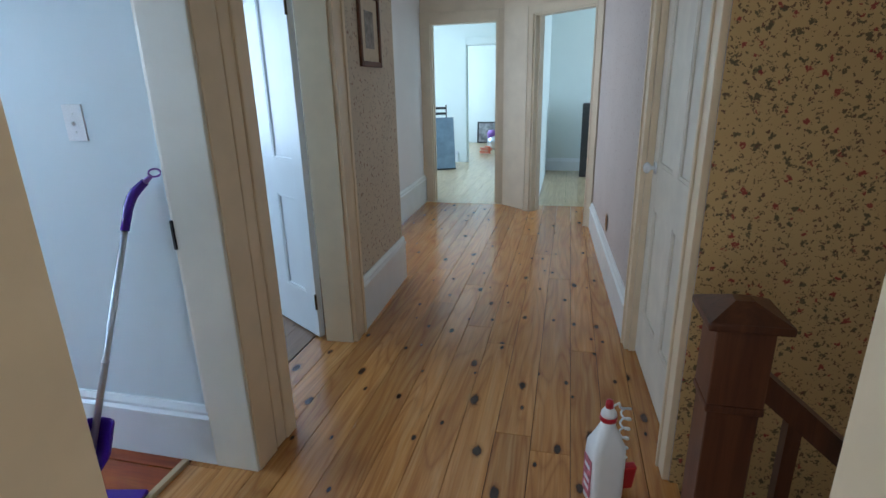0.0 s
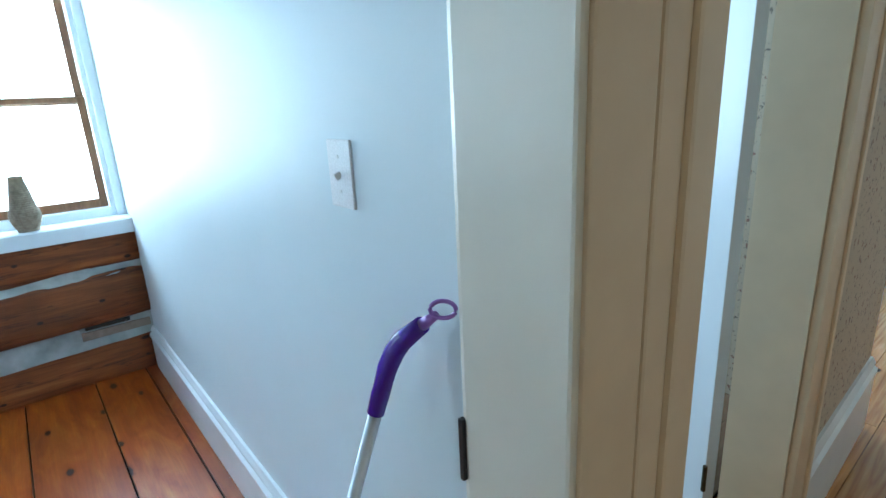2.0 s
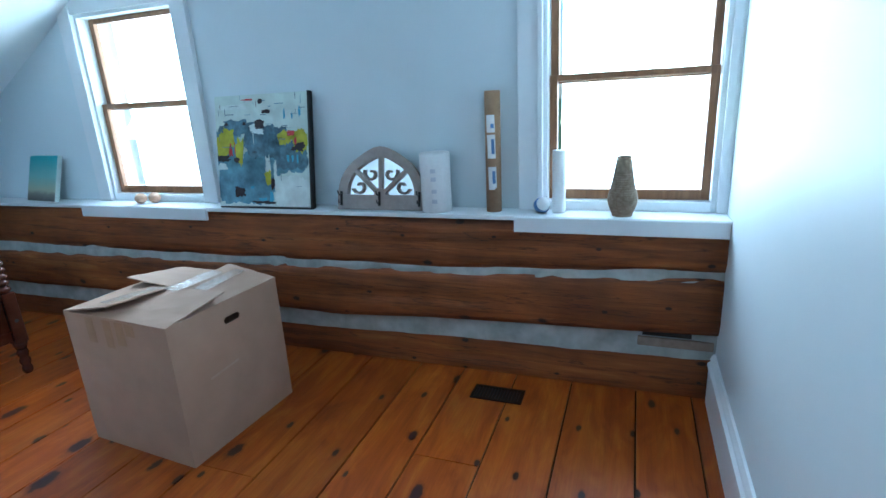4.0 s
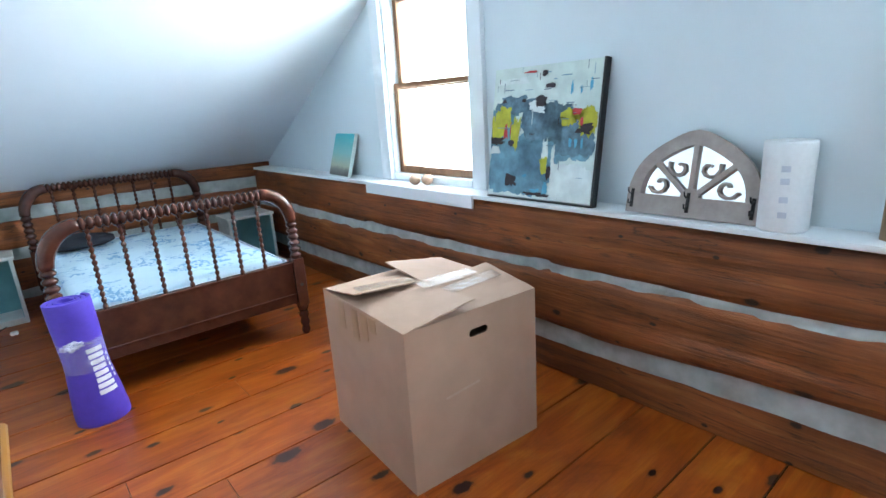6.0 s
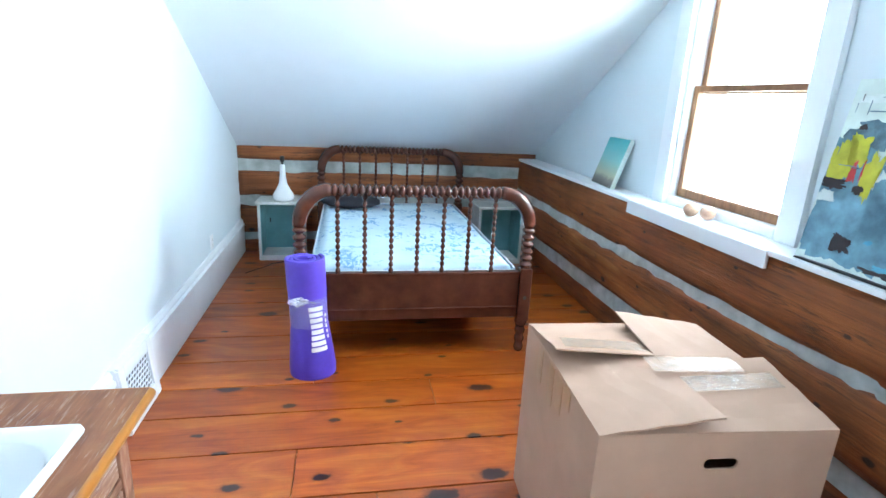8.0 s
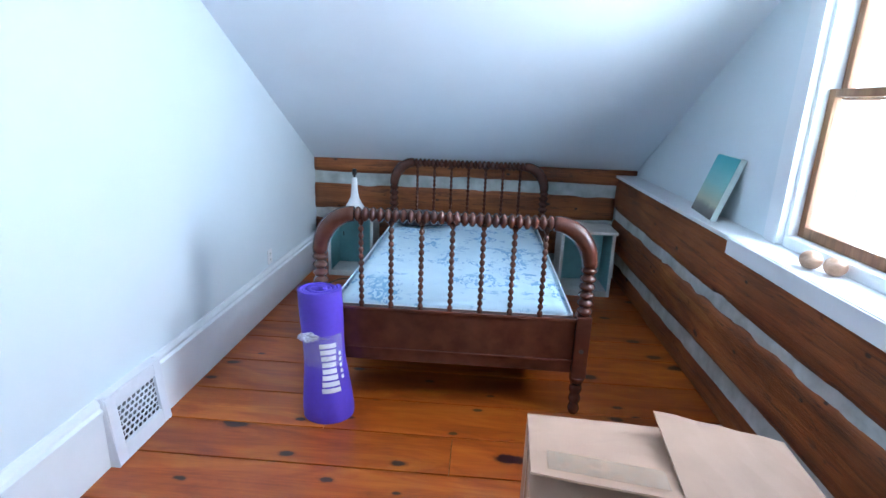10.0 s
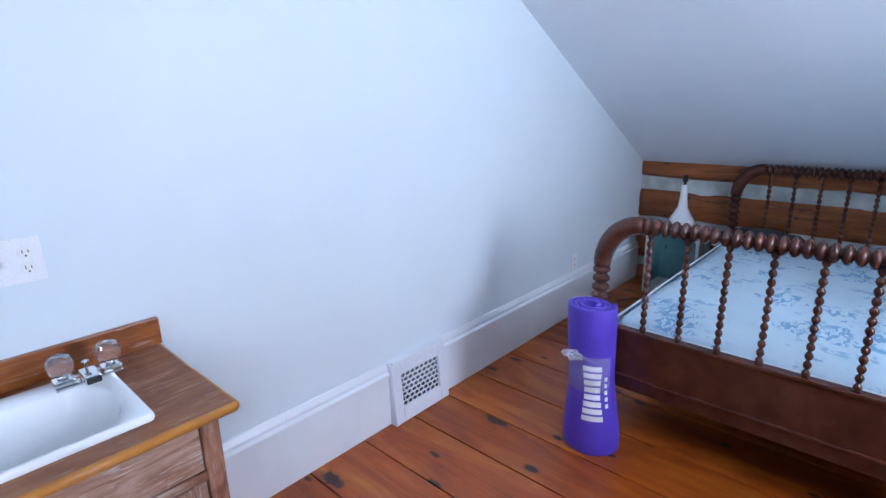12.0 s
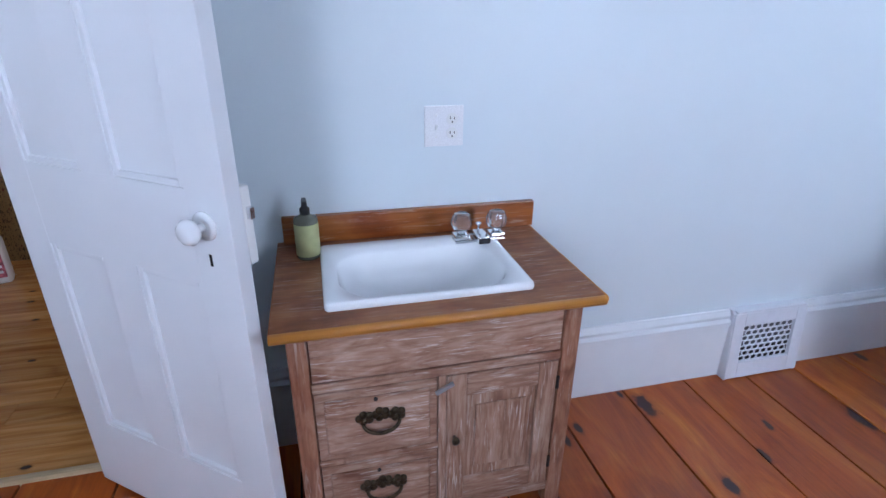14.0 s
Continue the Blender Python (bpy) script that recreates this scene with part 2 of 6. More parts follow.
PAPER_HALL = wallpaper("hall_wallpaper", (0.58, 0.50, 0.38), [((0.13, 0.11, 0.10), 0.8, 1.0), ((0.22, 0.09, 0.07), 0.75, 0.7), ((0.20, 0.16, 0.13), 0.8, 1.6)], 30, 0.2)
PAPER_EAST = wallpaper("faded_lilac_wallpaper", (0.55, 0.50, 0.49), [((0.30, 0.27, 0.27), 0.8, 1.1), ((0.34, 0.24, 0.23), 0.8, 0.8)], 30, 0.16)
PAPER_STAIR = wallpaper("stair_wallpaper", (0.54, 0.37, 0.155), [((0.085, 0.07, 0.035), 0.88, 1.0), ((0.12, 0.06, 0.035), 0.7, 1.35), ((0.13, 0.09, 0.04), 0.85, 2.0), ((0.26, 0.03, 0.028), 0.55, 0.7), ((0.10, 0.02, 0.02), 0.22, 0.7)], 29, 0.265)
MAHOGANY = plain("dark_red_bed_wood", (0.070, 0.021, 0.012), 0.27, 0, 0.35, 11, 0.04)
NEWEL_WOOD = wood("dark_stair_wood", (0.045, 0.014, 0.006), (0.09, 0.028, 0.010), (0.13, 0.045, 0.017), 2, 0.4, vary=0.1, rings=0.0)
SASH = wood("brown_sash_wood", (0.16, 0.075, 0.03), (0.25, 0.12, 0.05), (0.32, 0.17, 0.08), 2, 0.45, vary=0.05)
OAK = wood("worn_limed_oak", (0.23, 0.105, 0.060), (0.43, 0.26, 0.18), (0.60, 0.45, 0.36), 1, 0.62, 0.030, (0.08, 0.035, 0.02), vary=0.12, fine=1.8, rings=0.40, ring_color=(0.48, 0.34, 0.27), knot_scale=7.0, streak=1.7, lime=0.85)
OAK_V = wood("worn_limed_oak_upright", (0.23, 0.105, 0.060), (0.41, 0.245, 0.165), (0.57, 0.42, 0.33), 2, 0.62, vary=0.12, fine=1.8, rings=0.40, ring_color=(0.48, 0.34, 0.27), streak=1.7, lime=0.85)
OAK_POST = wood("worn_red_oak_post", (0.20, 0.075, 0.036), (0.36, 0.165, 0.095), (0.48, 0.29, 0.20), 2, 0.55, vary=0.08, fine=1.8, rings=0.40, ring_color=(0.46, 0.30, 0.22), streak=1.6, lime=0.45)
BACKSPLASH = wood("amber_brown_board", (0.20, 0.050, 0.009), (0.34, 0.100, 0.018), (0.45, 0.16, 0.040), 1, 0.3, 0.04, (0.10, 0.03, 0.01), vary=0.03, coat=0.25, knot_scale=4.0, rings=0.35, lime=0.3)
VANITY_TOP = wood("brown_vanity_top", (0.15, 0.048, 0.014), (0.28, 0.096, 0.028), (0.40, 0.17, 0.065), 1, 0.5, vary=0.05, fine=0.9, rings=0.3, streak=1.6, lime=0.35)
VANITY_EDGE = wood("amber_vanity_edge", (0.36, 0.13, 0.018), (0.50, 0.20, 0.030), (0.60, 0.27, 0.05), 1, 0.3, vary=0.05, rings=0.2)
PORCELAIN = plain("white_porcelain", (0.82, 0.84, 0.85), 0.08, 0, 0.01, 8, 0)
CHROME = plain("chrome", (0.75, 0.76, 0.78), 0.12, 1.0, 0.03, 30, 0)
BRONZE = plain("old_brass", (0.085, 0.065, 0.04), 0.42, 0.85, 0.4, 60, 0.3)
IRON = plain("black_iron", (0.02, 0.02, 0.02), 0.5, 0.4)
BLACK = plain("black_plastic", (0.012, 0.012, 0.013), 0.4)
CARD = plain("cardboard", (0.43, 0.275, 0.19), 0.8, 0, 0.06, 7, 0.15)
# the cardboard colour darkened, for the shade inside the box
CARD_SHADED = plain("cardboard_shaded", (0.30, 0.19, 0.12), 0.85)
PURPLE = plain("purple_foam", (0.088, 0.046, 0.45), 0.55, 0, 0.06, 40, 0.3)
PURPLE_D = plain("dark_purple_plastic", (0.064, 0.012, 0.324), 0.25, 0, 0.05, 30, 0)
LILAC = plain("lilac_plastic", (0.28, 0.14, 0.50), 0.35)
WHITE_PLASTIC = plain("white_plastic", (0.78, 0.79, 0.78), 0.35, 0, 0.02, 30, 0)
ALU = plain("grey_aluminium", (0.55, 0.58, 0.62), 0.3, 0.7, 0.04)
WHITE_PAPER = plain("white_paper", (0.80, 0.81, 0.82), 0.85, 0, 0.03, 60, 0.5)
TEAL = paint("teal_paint", (0.16, 0.37, 0.40), 0.6, 0.1, 0.12, 8)
CRATE_WHITE = paint("worn_white_paint", (0.60, 0.62, 0.60), 0.6, 0.2, 0.12, 9)
GREYWOOD = plain("taupe_painted_wood", (0.36, 0.31, 0.285), 0.75, 0, 0.12, 25, 0.3)
MIRROR = plain("mirror_silver", (0.9, 0.92, 0.93), 0.02, 1.0, 0.0, 5, 0)
PANE = glass("window_pane", (0.98, 1, 0.99))
CRYSTAL = glass("clear_acrylic", (1, 1, 1), 0.02)
CRYSTAL.node_tree.nodes["Principled BSDF"].inputs["Transmission Weight"].default_value = 0.95


def film_plastic(name, color, alpha, rough=0.1, wrinkle=0.5):
    """Thin clear film: mostly seen through, with sharp wrinkled highlights."""
    m, t, b = nodes_of(name)
    b.inputs["Base Color"].default_value = (*color, 1)
    b.inputs["Roughness"].default_value = rough
    n = noise_tex(t, coords(t), 28, 4, 0.6, 1.0)
    t.links.new(ramp(t, n, [(0.35, (alpha * 0.6,) * 3), (0.7, (min(1, alpha * 1.5),) * 3)]), b.inputs["Alpha"])
    bump(t, b, n, wrinkle, 0.01)
    return m


WRAP = film_plastic("clear_wrap_film", (0.70, 0.72, 0.85), 0.22)
CRUMPLE = film_plastic("crumpled_film", (0.80, 0.80, 0.90), 0.5, 0.08, 0.9)
SOAP = plain("soap_bottle_grey", (0.16, 0.17, 0.13), 0.2)
SOAP_LABEL = plain("pale_green_label", (0.48, 0.50, 0.24), 0.6)
INK = plain("dark_ink", (0.06, 0.07, 0.05), 0.7)
BLUE_INK = plain("blue_print", (0.10, 0.20, 0.42), 0.6)
WHITE_INK = plain("white_print", (0.78, 0.78, 0.82), 0.6)
RED = plain("red_plastic", (0.42, 0.015, 0.025), 0.35)
CANVAS = plain("painted_canvas_white", (0.62, 0.72, 0.68), 0.6, 0, 0.10, 14, 0.5)
TWINE = wood("jute_twine", (0.20, 0.15, 0.10), (0.32, 0.25, 0.18), (0.42, 0.34, 0.26), 0, 0.9, vary=0.05)
TUBE_CARD = plain("brown_paper_tube", (0.34, 0.21, 0.12), 0.8)
WOODBALL = wood("turned_wood_balls", (0.42, 0.24, 0.15), (0.56, 0.37, 0.25), (0.68, 0.50, 0.38), 0, 0.5, vary=0.1)
DARKGREY = plain("dark_grey_cabinet", (0.045, 0.047, 0.05), 0.45)
SLATE = plain("slate_blue_panel", (0.19, 0.26, 0.35), 0.4, 0, 0.2, 6)


def mattress_cloth():
    m, t, b = nodes_of("mattress_cloth")
    v = coords(t)
    col = ramp(t, noise_tex(t, v, 4, 3), [(0.3, (0.50, 0.66, 0.76)), (0.7, (0.58, 0.73, 0.81))])
    for k, (sx, sy, tone, thin) in enumerate(((30, 13, (0.16, 0.36, 0.58), 0.0), (15, 27, (0.26, 0.45, 0.62), 0.02))):
        where = ramp(t, noise_tex(t, coords(t, (1, 1, 1), 0, (0, 0, 0.7 + k)), 5.0 + k, 2), [(0.54, (0, 0, 0)), (0.59, (1, 1, 1))])
        leaf = ramp(t, noise_tex(t, coords(t, (sx, sy, 15), 0, (0, 0, 0.5 * k)), 1.3, 2, 0.5, 0.9), [(0.50 + thin, (0, 0, 0)), (0.545 + thin, (0.9, 0.9, 0.9))])
        col = mix(t, mix(t, 1.0, where, leaf, "MULTIPLY"), col, tone)
    t.links.new(col, b.inputs["Base Color"])
    b.inputs["Roughness"].default_value = 0.8
    bump(t, b, noise_tex(t, v, 14, 3), 0.35, 0.01)
    return m


MATTRESS = mattress_cloth()


def gradient_picture(name, stops, low, high):
    """A small printed picture that changes colour from its foot to its head."""
    m, t, b = nodes_of(name)
    tc = t.nodes.new("ShaderNodeTexCoord")
    sep = t.nodes.new("ShaderNodeSeparateXYZ")
    t.links.new(tc.outputs["Object"], sep.inputs[0])
    mr = t.nodes.new("ShaderNodeMapRange")
    mr.inputs["From Min"].default_value, mr.inputs["From Max"].default_value = low, high
    t.links.new(sep.outputs["Z"], mr.inputs["Value"])
    wob = noise_tex(t, tc.outputs["Object"], 18, 4)
    ad = t.nodes.new("ShaderNodeMath")
    ad.operation = "MULTIPLY_ADD"
    ad.inputs[1].default_value = 0.12
    t.links.new(wob, ad.inputs[0])
    t.links.new(mr.outputs[0], ad.inputs[2])
    t.links.new(ramp(t, ad.outputs[0], stops), b.inputs["Base Color"])
    b.inputs["Roughness"].default_value = 0.5
    return m


SEASIDE = gradient_picture("seaside_print", [(0.08, (0.10, 0.09, 0.09)), (0.22, (0.22, 0.22, 0.19)), (0.3, (0.45, 0.47, 0.33)), (0.6, (0.25, 0.50, 0.48)), (1.0, (0.06, 0.38, 0.42))], 0.0, 0.31)


# ---- building blocks ----
def thing(name, at, label, category, group="", turn=0.0):
    ob = new(name)
    ob.empty_display_size = 0.05
    ob.matrix_world = pose(*at, 0, 0, turn)
    return tagged(ob, label, category, group)


def part(name, bm, material, parent=None, label="", smooth=False):
    me = bpy.data.meshes.new(name)
    bmesh.ops.recalc_face_normals(bm, faces=bm.faces[:])
    bm.to_mesh(me)
    bm.free()
    for mt in material if isinstance(material, (list, tuple)) else [material]:
        me.materials.append(mt)
    if smooth:
        for f in me.polygons:
            f.use_smooth = True
    ob = new(name, me)
    if parent:
        ob.parent = parent
    if label:
        ob["label"] = label
    return ob


def structure(name, bm, material, label="", smooth=False):
    return tagged(part(name, bm, material, None, label, smooth), kind="structure")


def add_box(bm, x0, x1, y0, y1, z0, z1, bevel=0.0, m=None):
    made = bmesh.ops.create_cube(bm, size=1.0)["verts"]
    bmesh.ops.transform(bm, matrix=Matrix.LocRotScale(((x0 + x1) / 2, (y0 + y1) / 2, (z0 + z1) / 2), None, (abs(x1 - x0), abs(y1 - y0), abs(z1 - z0))), verts=made)
    if bevel:
        es = list({e for v in made for e in v.link_edges})
        r = bmesh.ops.bevel(bm, geom=es, offset=bevel, segments=2, affect="EDGES", profile=0.6)
        made = list({v for f in r["faces"] for v in f.verts} | {v for v in made if v.is_valid})
    if m is not None:
        bmesh.ops.transform(bm, matrix=m, verts=made)
    return made


def box(x0, x1, y0, y1, z0, z1, bevel=0.0):
    bm = bmesh.new()
    add_box(bm, x0, x1, y0, y1, z0, z1, bevel)
    return bm


def add_lathe(bm, profile, seg=20, m=None):
    """Turns (radius, z) points about the z axis."""
    rings = []
    for r, z in profile:
        if r < 1e-5:
            rings.append([bm.verts.new((0, 0, z))])
        else:
            rings.append([bm.verts.new((r * math.cos(2 * math.pi * k / seg), r * math.sin(2 * math.pi * k / seg), z)) for k in range(seg)])
    for a, b in zip(rings, rings[1:]):
        for k in range(seg):
            q = [a[k % len(a)], a[(k + 1) % len(a)], b[(k + 1) % len(b)], b[k % len(b)]]
            q = [v for i, v in enumerate(q) if v not in q[:i]]
            if len(q) > 2:
                bm.faces.new(q)
    for ring in (rings[0], rings[-1]):
        if len(ring) > 2:
            bm.faces.new(ring)
    if m is not None:
        bmesh.ops.transform(bm, matrix=m, verts=[v for ring in rings for v in ring])
    return [v for ring in rings for v in ring]


def lathe(profile, seg=20, m=None):
    bm = bmesh.new()
    add_lathe(bm, profile, seg, m)
    return bm


def add_tube(bm, points, radius, seg=8, closed=False):
    """A round rod along points."""
    pts = [Vector(p) for p in points]
    rings, n = [], len(pts)
    up = Vector((0.13, 0.27, 0.95)).normalized()
    for k, p in enumerate(pts):
        a = pts[(k - 1) % n] if closed or k else p
        b = pts[(k + 1) % n] if closed or k < n - 1 else p
        d = (b - a).normalized()
        s = d.cross(up)
        s = s.normalized() if s.length > 0.05 else d.cross(Vector((1, 0, 0))).normalized()
        w = d.cross(s).normalized()
        r = radius[k] if isinstance(radius, (list, tuple)) else radius
        rings.append([bm.verts.new(p + r * (math.cos(2 * math.pi * j / seg) * s + math.sin(2 * math.pi * j / seg) * w)) for j in range(seg)])
    pairs = list(zip(rings, rings[1:])) + ([(rings[-1], rings[0])] if closed else [])
    for a, b in pairs:
        for j in range(seg):
            bm.faces.new((a[j], a[(j + 1) % seg], b[(j + 1) % seg], b[j]))
    if not closed:
        bm.faces.new(rings[0])
        bm.faces.new(rings[-1])


def tube(points, radius, seg=8, closed=False):
    bm = bmesh.new()
    add_tube(bm, points, radius, seg, closed)
    return bm


def extrude_outline(outline, depth, m=None):
    """A flat outline (x, z) given depth along y."""
    bm = bmesh.new()
    f = bm.faces.new([bm.verts.new((x, 0, z)) for x, z in outline])
    r = bmesh.ops.extrude_face_region(bm, geom=[f])
    bmesh.ops.translate(bm, vec=(0, depth, 0), verts=[g for g in r["geom"] if isinstance(g, bmesh.types.BMVert)])
    if m is not None:
        bmesh.ops.transform(bm, matrix=m, verts=bm.verts[:])
    return bm


def frame_of(p0, p1):
    """A pose whose x axis runs from p0 to p1 on the floor, and the distance."""
    d = Vector((p1[0] - p0[0], p1[1] - p0[1], 0))
    return pose(p0[0], p0[1], 0, 0, 0, math.degrees(math.atan2(d.y, d.x))), d.length


def wall_run(p0, p1, thick, z0, z1, holes=()):
    """A wall from p0 to p1, its thickness to the left of that way, with openings (from, to, bottom, top)."""
    m, length = frame_of(p0, p1)
    bm = bmesh.new()
    at = 0.0
    for a, b, lo, hi in sorted(holes):
        if a > at:
            add_box(bm, at, a, 0, thick, z0, z1, 0, m)
        if lo > z0:
            add_box(bm, a, b, 0, thick, z0, lo, 0, m)
        if hi < z1:
            add_box(bm, a, b, 0, thick, hi, z1, 0, m)
        at = b
    if at < length:
        add_box(bm, at, length, 0, thick, z0, z1, 0, m)
    return bm


def skirting(name, p0, p1, high, proud=0.024, material=None, label="white painted tall moulded baseboard"):
    """A tall board with a stepped and rounded cap, standing to the right of p0 to p1."""
    m, length = frame_of(p0, p1)
    outline = [(0, 0), (-proud, 0), (-proud, high - 0.065), (-proud - 0.006, high - 0.06), (-proud - 0.006, high - 0.045), (-proud * 0.75, high - 0.035), (-proud * 0.85, high - 0.022), (-proud * 0.55, high - 0.008), (-proud * 0.4, high), (0, high)]
    bm = bmesh.new()
    ends = []
    for x in (0, length):
        ends.append([bm.verts.new((x, y, z)) for y, z in outline])
    n = len(outline)
    for k in range(n):
        bm.faces.new((ends[0][k], ends[0][(k + 1) % n], ends[1][(k + 1) % n], ends[1][k]))
    bm.faces.new(ends[0])
    bm.faces.new(ends[1])
    bmesh.ops.transform(bm, matrix=m, verts=bm.verts[:])
    return structure(name, bm, material or TRIM, label)


def casing_board(bm, m, x0, x1, z0, z1, proud=0.022, side=-1, upright=True):
    """A moulded board in the wall's frame: flat with two raised beads and a groove."""
    y = side * proud
    add_box(bm, x0, x1, min(0, y), max(0, y), z0, z1, 0.003, m)
    w = (x1 - x0) if upright else (z1 - z0)
    for a, b in ((0.80, 1.0),) if upright else ((0.84, 1.0),):
        yy = side * (proud + 0.008)
        if upright:
            add_box(bm, x0 + a * w, x0 + b * w, min(y, yy), max(y, yy), z0, z1 - 0.001, 0.002, m)
        else:
            add_box(bm, x0 + 0.001, x1 - 0.001, min(y, yy), max(y, yy), z0 + a * w, z0 + b * w, 0.002, m)

# ---- the bedroom's shell ----
XW, XL, XE, YN, YS, KNEE, LEDGE, TOP = -3.96, -3.81, -1.298, 2.055, -3.74, 0.935, 0.888, 2.40
W1, W2, WLO, WHI = (1.258, 2.012), (-1.617, -0.830), 0.905, 2.04


SLOPE = 0.55


def slope_z(y):
    return KNEE + SLOPE * (y - YS)


wall_west = structure("wall_west", wall_run((XW, -3.95), (XW, 2.05), 0.28, 0.862, 2.6, [(W2[0] + 3.95, W2[1] + 3.95, WLO, WHI), (W1[0] + 3.95, W1[1] + 3.95, WLO, WHI)]), WALL, "pale aqua painted plaster wall over logs")
wall_north = structure("wall_north", wall_run((-1.15, YN), (-4.24, YN), -0.26, 0, 2.6), WALL, "pale aqua painted plaster wall")
east = wall_run((-1.0, -3.95), (-1.0, 2.035), 0.298, 0, 2.6, [(1.16 + 3.95, 2.035 + 3.95, 0, 2.03)])
wall_east = structure("wall_east", east, WALL, "pale aqua painted plaster wall with a doorway")
bm = box(-1.15, -1.0, 2.05, 2.31, 0, 2.6)
add_box(bm, -1.298, -1.0, 2.035, 2.05, 2.03, 2.6)
structure("wall_pier", bm, JAMB, "white painted pier between two doorways")
wall_south = structure("wall_south", box(-4.24, -1.0, -4.02, -3.78, 0, 0.95), CHINK, "log knee wall under the roof slope")
structure("wall_west_base", box(-4.22, -3.93, -3.95, 2.05, 0, 0.86), CHINK, "grey lime core of the log wall")

y1 = YS + (TOP - KNEE) / SLOPE
bm = bmesh.new()
pts = [(-3.95, slope_z(-3.95)), (y1, TOP), (2.31, TOP), (2.31, TOP + 0.2), (y1, TOP + 0.2), (-3.95, slope_z(-3.95) + 0.22)]
sides = [[bm.verts.new((x, y, z)) for y, z in pts] for x in (-4.24, -1.0)]
for k in range(6):
    bm.faces.new((sides[0][k], sides[0][(k + 1) % 6], sides[1][(k + 1) % 6], sides[1][k]))
bm.faces.new(sides[0])
bm.faces.new(sides[1])
structure("ceiling", bm, CEIL, "white sloping attic ceiling")


def course(line, a):
    """The height of a log's edge at a place along it; line is pairs of place and height."""
    for (a0, z0), (a1, z1) in zip(line, line[1:]):
        if a <= a1 or (a1, z1) == line[-1]:
            q = (a - a0) / (a1 - a0)
            return z0 + (z1 - z0) * q


def hewn_log(parent, p0, p1, low, high, axis, face, depth, seed, material):
    """One hewn log between two edge lines, with an adzed and checked face."""
    rnd = random.Random(seed)
    n, rows = 60, 9
    bm = bmesh.new()
    grid = []
    for i in range(n + 1):
        s = i / n
        a = p0 + (p1 - p0) * s
        lo = course(low, a) + 0.008 * noise.noise((a * 1.7, seed, 0.3)) + 0.003 * noise.noise((a * 9, seed, 0.1))
        hi = course(high, a) + 0.009 * noise.noise((a * 1.5, seed, 7.7)) + 0.003 * noise.noise((a * 8, seed, 5.1))
        col = []
        for j in range(rows + 1):
            v = j / rows
            z = lo + (hi - lo) * v
            round_off = 0.022 * (abs(2 * v - 1) ** 5)
            d = -round_off + 0.009 * noise.noise((a * 2.1, z * 5, seed)) + 0.004 * noise.noise((a * 7, z * 22, seed + 3))
            check = abs(v - 0.45 - 0.12 * noise.noise((a * 0.8, seed, 2.2)))
            if check < 0.05 and noise.noise((a * 0.9, seed, 9.9)) > 0.05:
                d -= 0.012
            col.append(bm.verts.new((face + d, a, z) if axis == 1 else (a, face + d, z)))
        grid.append(col)
    for i in range(n):
        for j in range(rows):
            bm.faces.new((grid[i][j], grid[i + 1][j], grid[i + 1][j + 1], grid[i][j + 1]))
    back = []
    for i in (0, n):
        for j in (0, rows):
            c = grid[i][j].co
            back.append(bm.verts.new((face - depth, c.y, c.z) if axis == 1 else (c.x, face - depth, c.z)))
    bm.faces.new([grid[i][0] for i in range(n + 1)] + [back[2], back[0]])
    bm.faces.new([grid[i][rows] for i in range(n + 1)] + [back[3], back[1]])
    bm.faces.new([grid[0][j] for j in range(rows + 1)] + [back[1], back[0]])
    bm.faces.new([grid[n][j] for j in range(rows + 1)] + [back[3], back[2]])
    return part("log", bm, material, parent, "", True)


def chinking(parent, p0, p1, low, high, axis, face, seed):
    """A rough strip of lime mortar between two logs."""
    n, rows = 90, 4
    bm = bmesh.new()
    grid = []
    for i in range(n + 1):
        s = i / n
        a = p0 + (p1 - p0) * s
        lo, hi = course(low, a) - 0.015, course(high, a) + 0.015
        grid.append([bm.verts.new(((face + 0.012 * noise.noise((a * 6, j * 0.7, seed)) + 0.006 * noise.noise((a * 21, j * 3.0, seed)), a, lo + (hi - lo) * j / rows)) if axis == 1 else (a, face + 0.012 * noise.noise((a * 6, j * 0.7, seed)), lo + (hi - lo) * j / rows)) for j in range(rows + 1)])
    for i in range(n):
        for j in range(rows):
            bm.faces.new((grid[i][j], grid[i + 1][j], grid[i + 1][j + 1], grid[i][j + 1]))
    return part("chinking", bm, CHINK, parent, "grey lime chinking", True)


# west log courses, (place, height) along each edge
EDGE_1 = ((-3.95, 0.600), (-2.1, 0.588), (0.16, 0.596), (0.82, 0.606), (2.06, 0.650))
EDGE_2 = ((-3.95, 0.535), (-2.1, 0.530), (0.16, 0.567), (0.82, 0.580), (2.06, 0.618))
EDGE_3 = ((-3.95, 0.270), (0.12, 0.276), (0.80, 0.316), (1.39, 0.334), (2.06, 0.350))
EDGE_4 = ((-3.95, 0.160), (0.12, 0.184), (0.80, 0.210), (1.39, 0.212), (2.06, 0.230))
hewn_log(wall_west, -3.95, YN, EDGE_1, ((-3.95, 0.865), (2.06, 0.865)), 1, XL, 0.35, 11, LOG_Y)
hewn_log(wall_west, -3.95, YN, EDGE_3, EDGE_2, 1, XL - 0.006, 0.35, 23, LOG_Y)
hewn_log(wall_west, -3.95, YN, ((-3.95, -0.02), (2.06, -0.02)), EDGE_4, 1, XL - 0.066, 0.28, 31, LOG_Y)
chinking(wall_west, -3.95, YN, EDGE_2, EDGE_1, 1, XL - 0.022, 1.0)
chinking(wall_west, -3.95, YN, EDGE_4, EDGE_3, 1, XL - 0.058, 2.0)
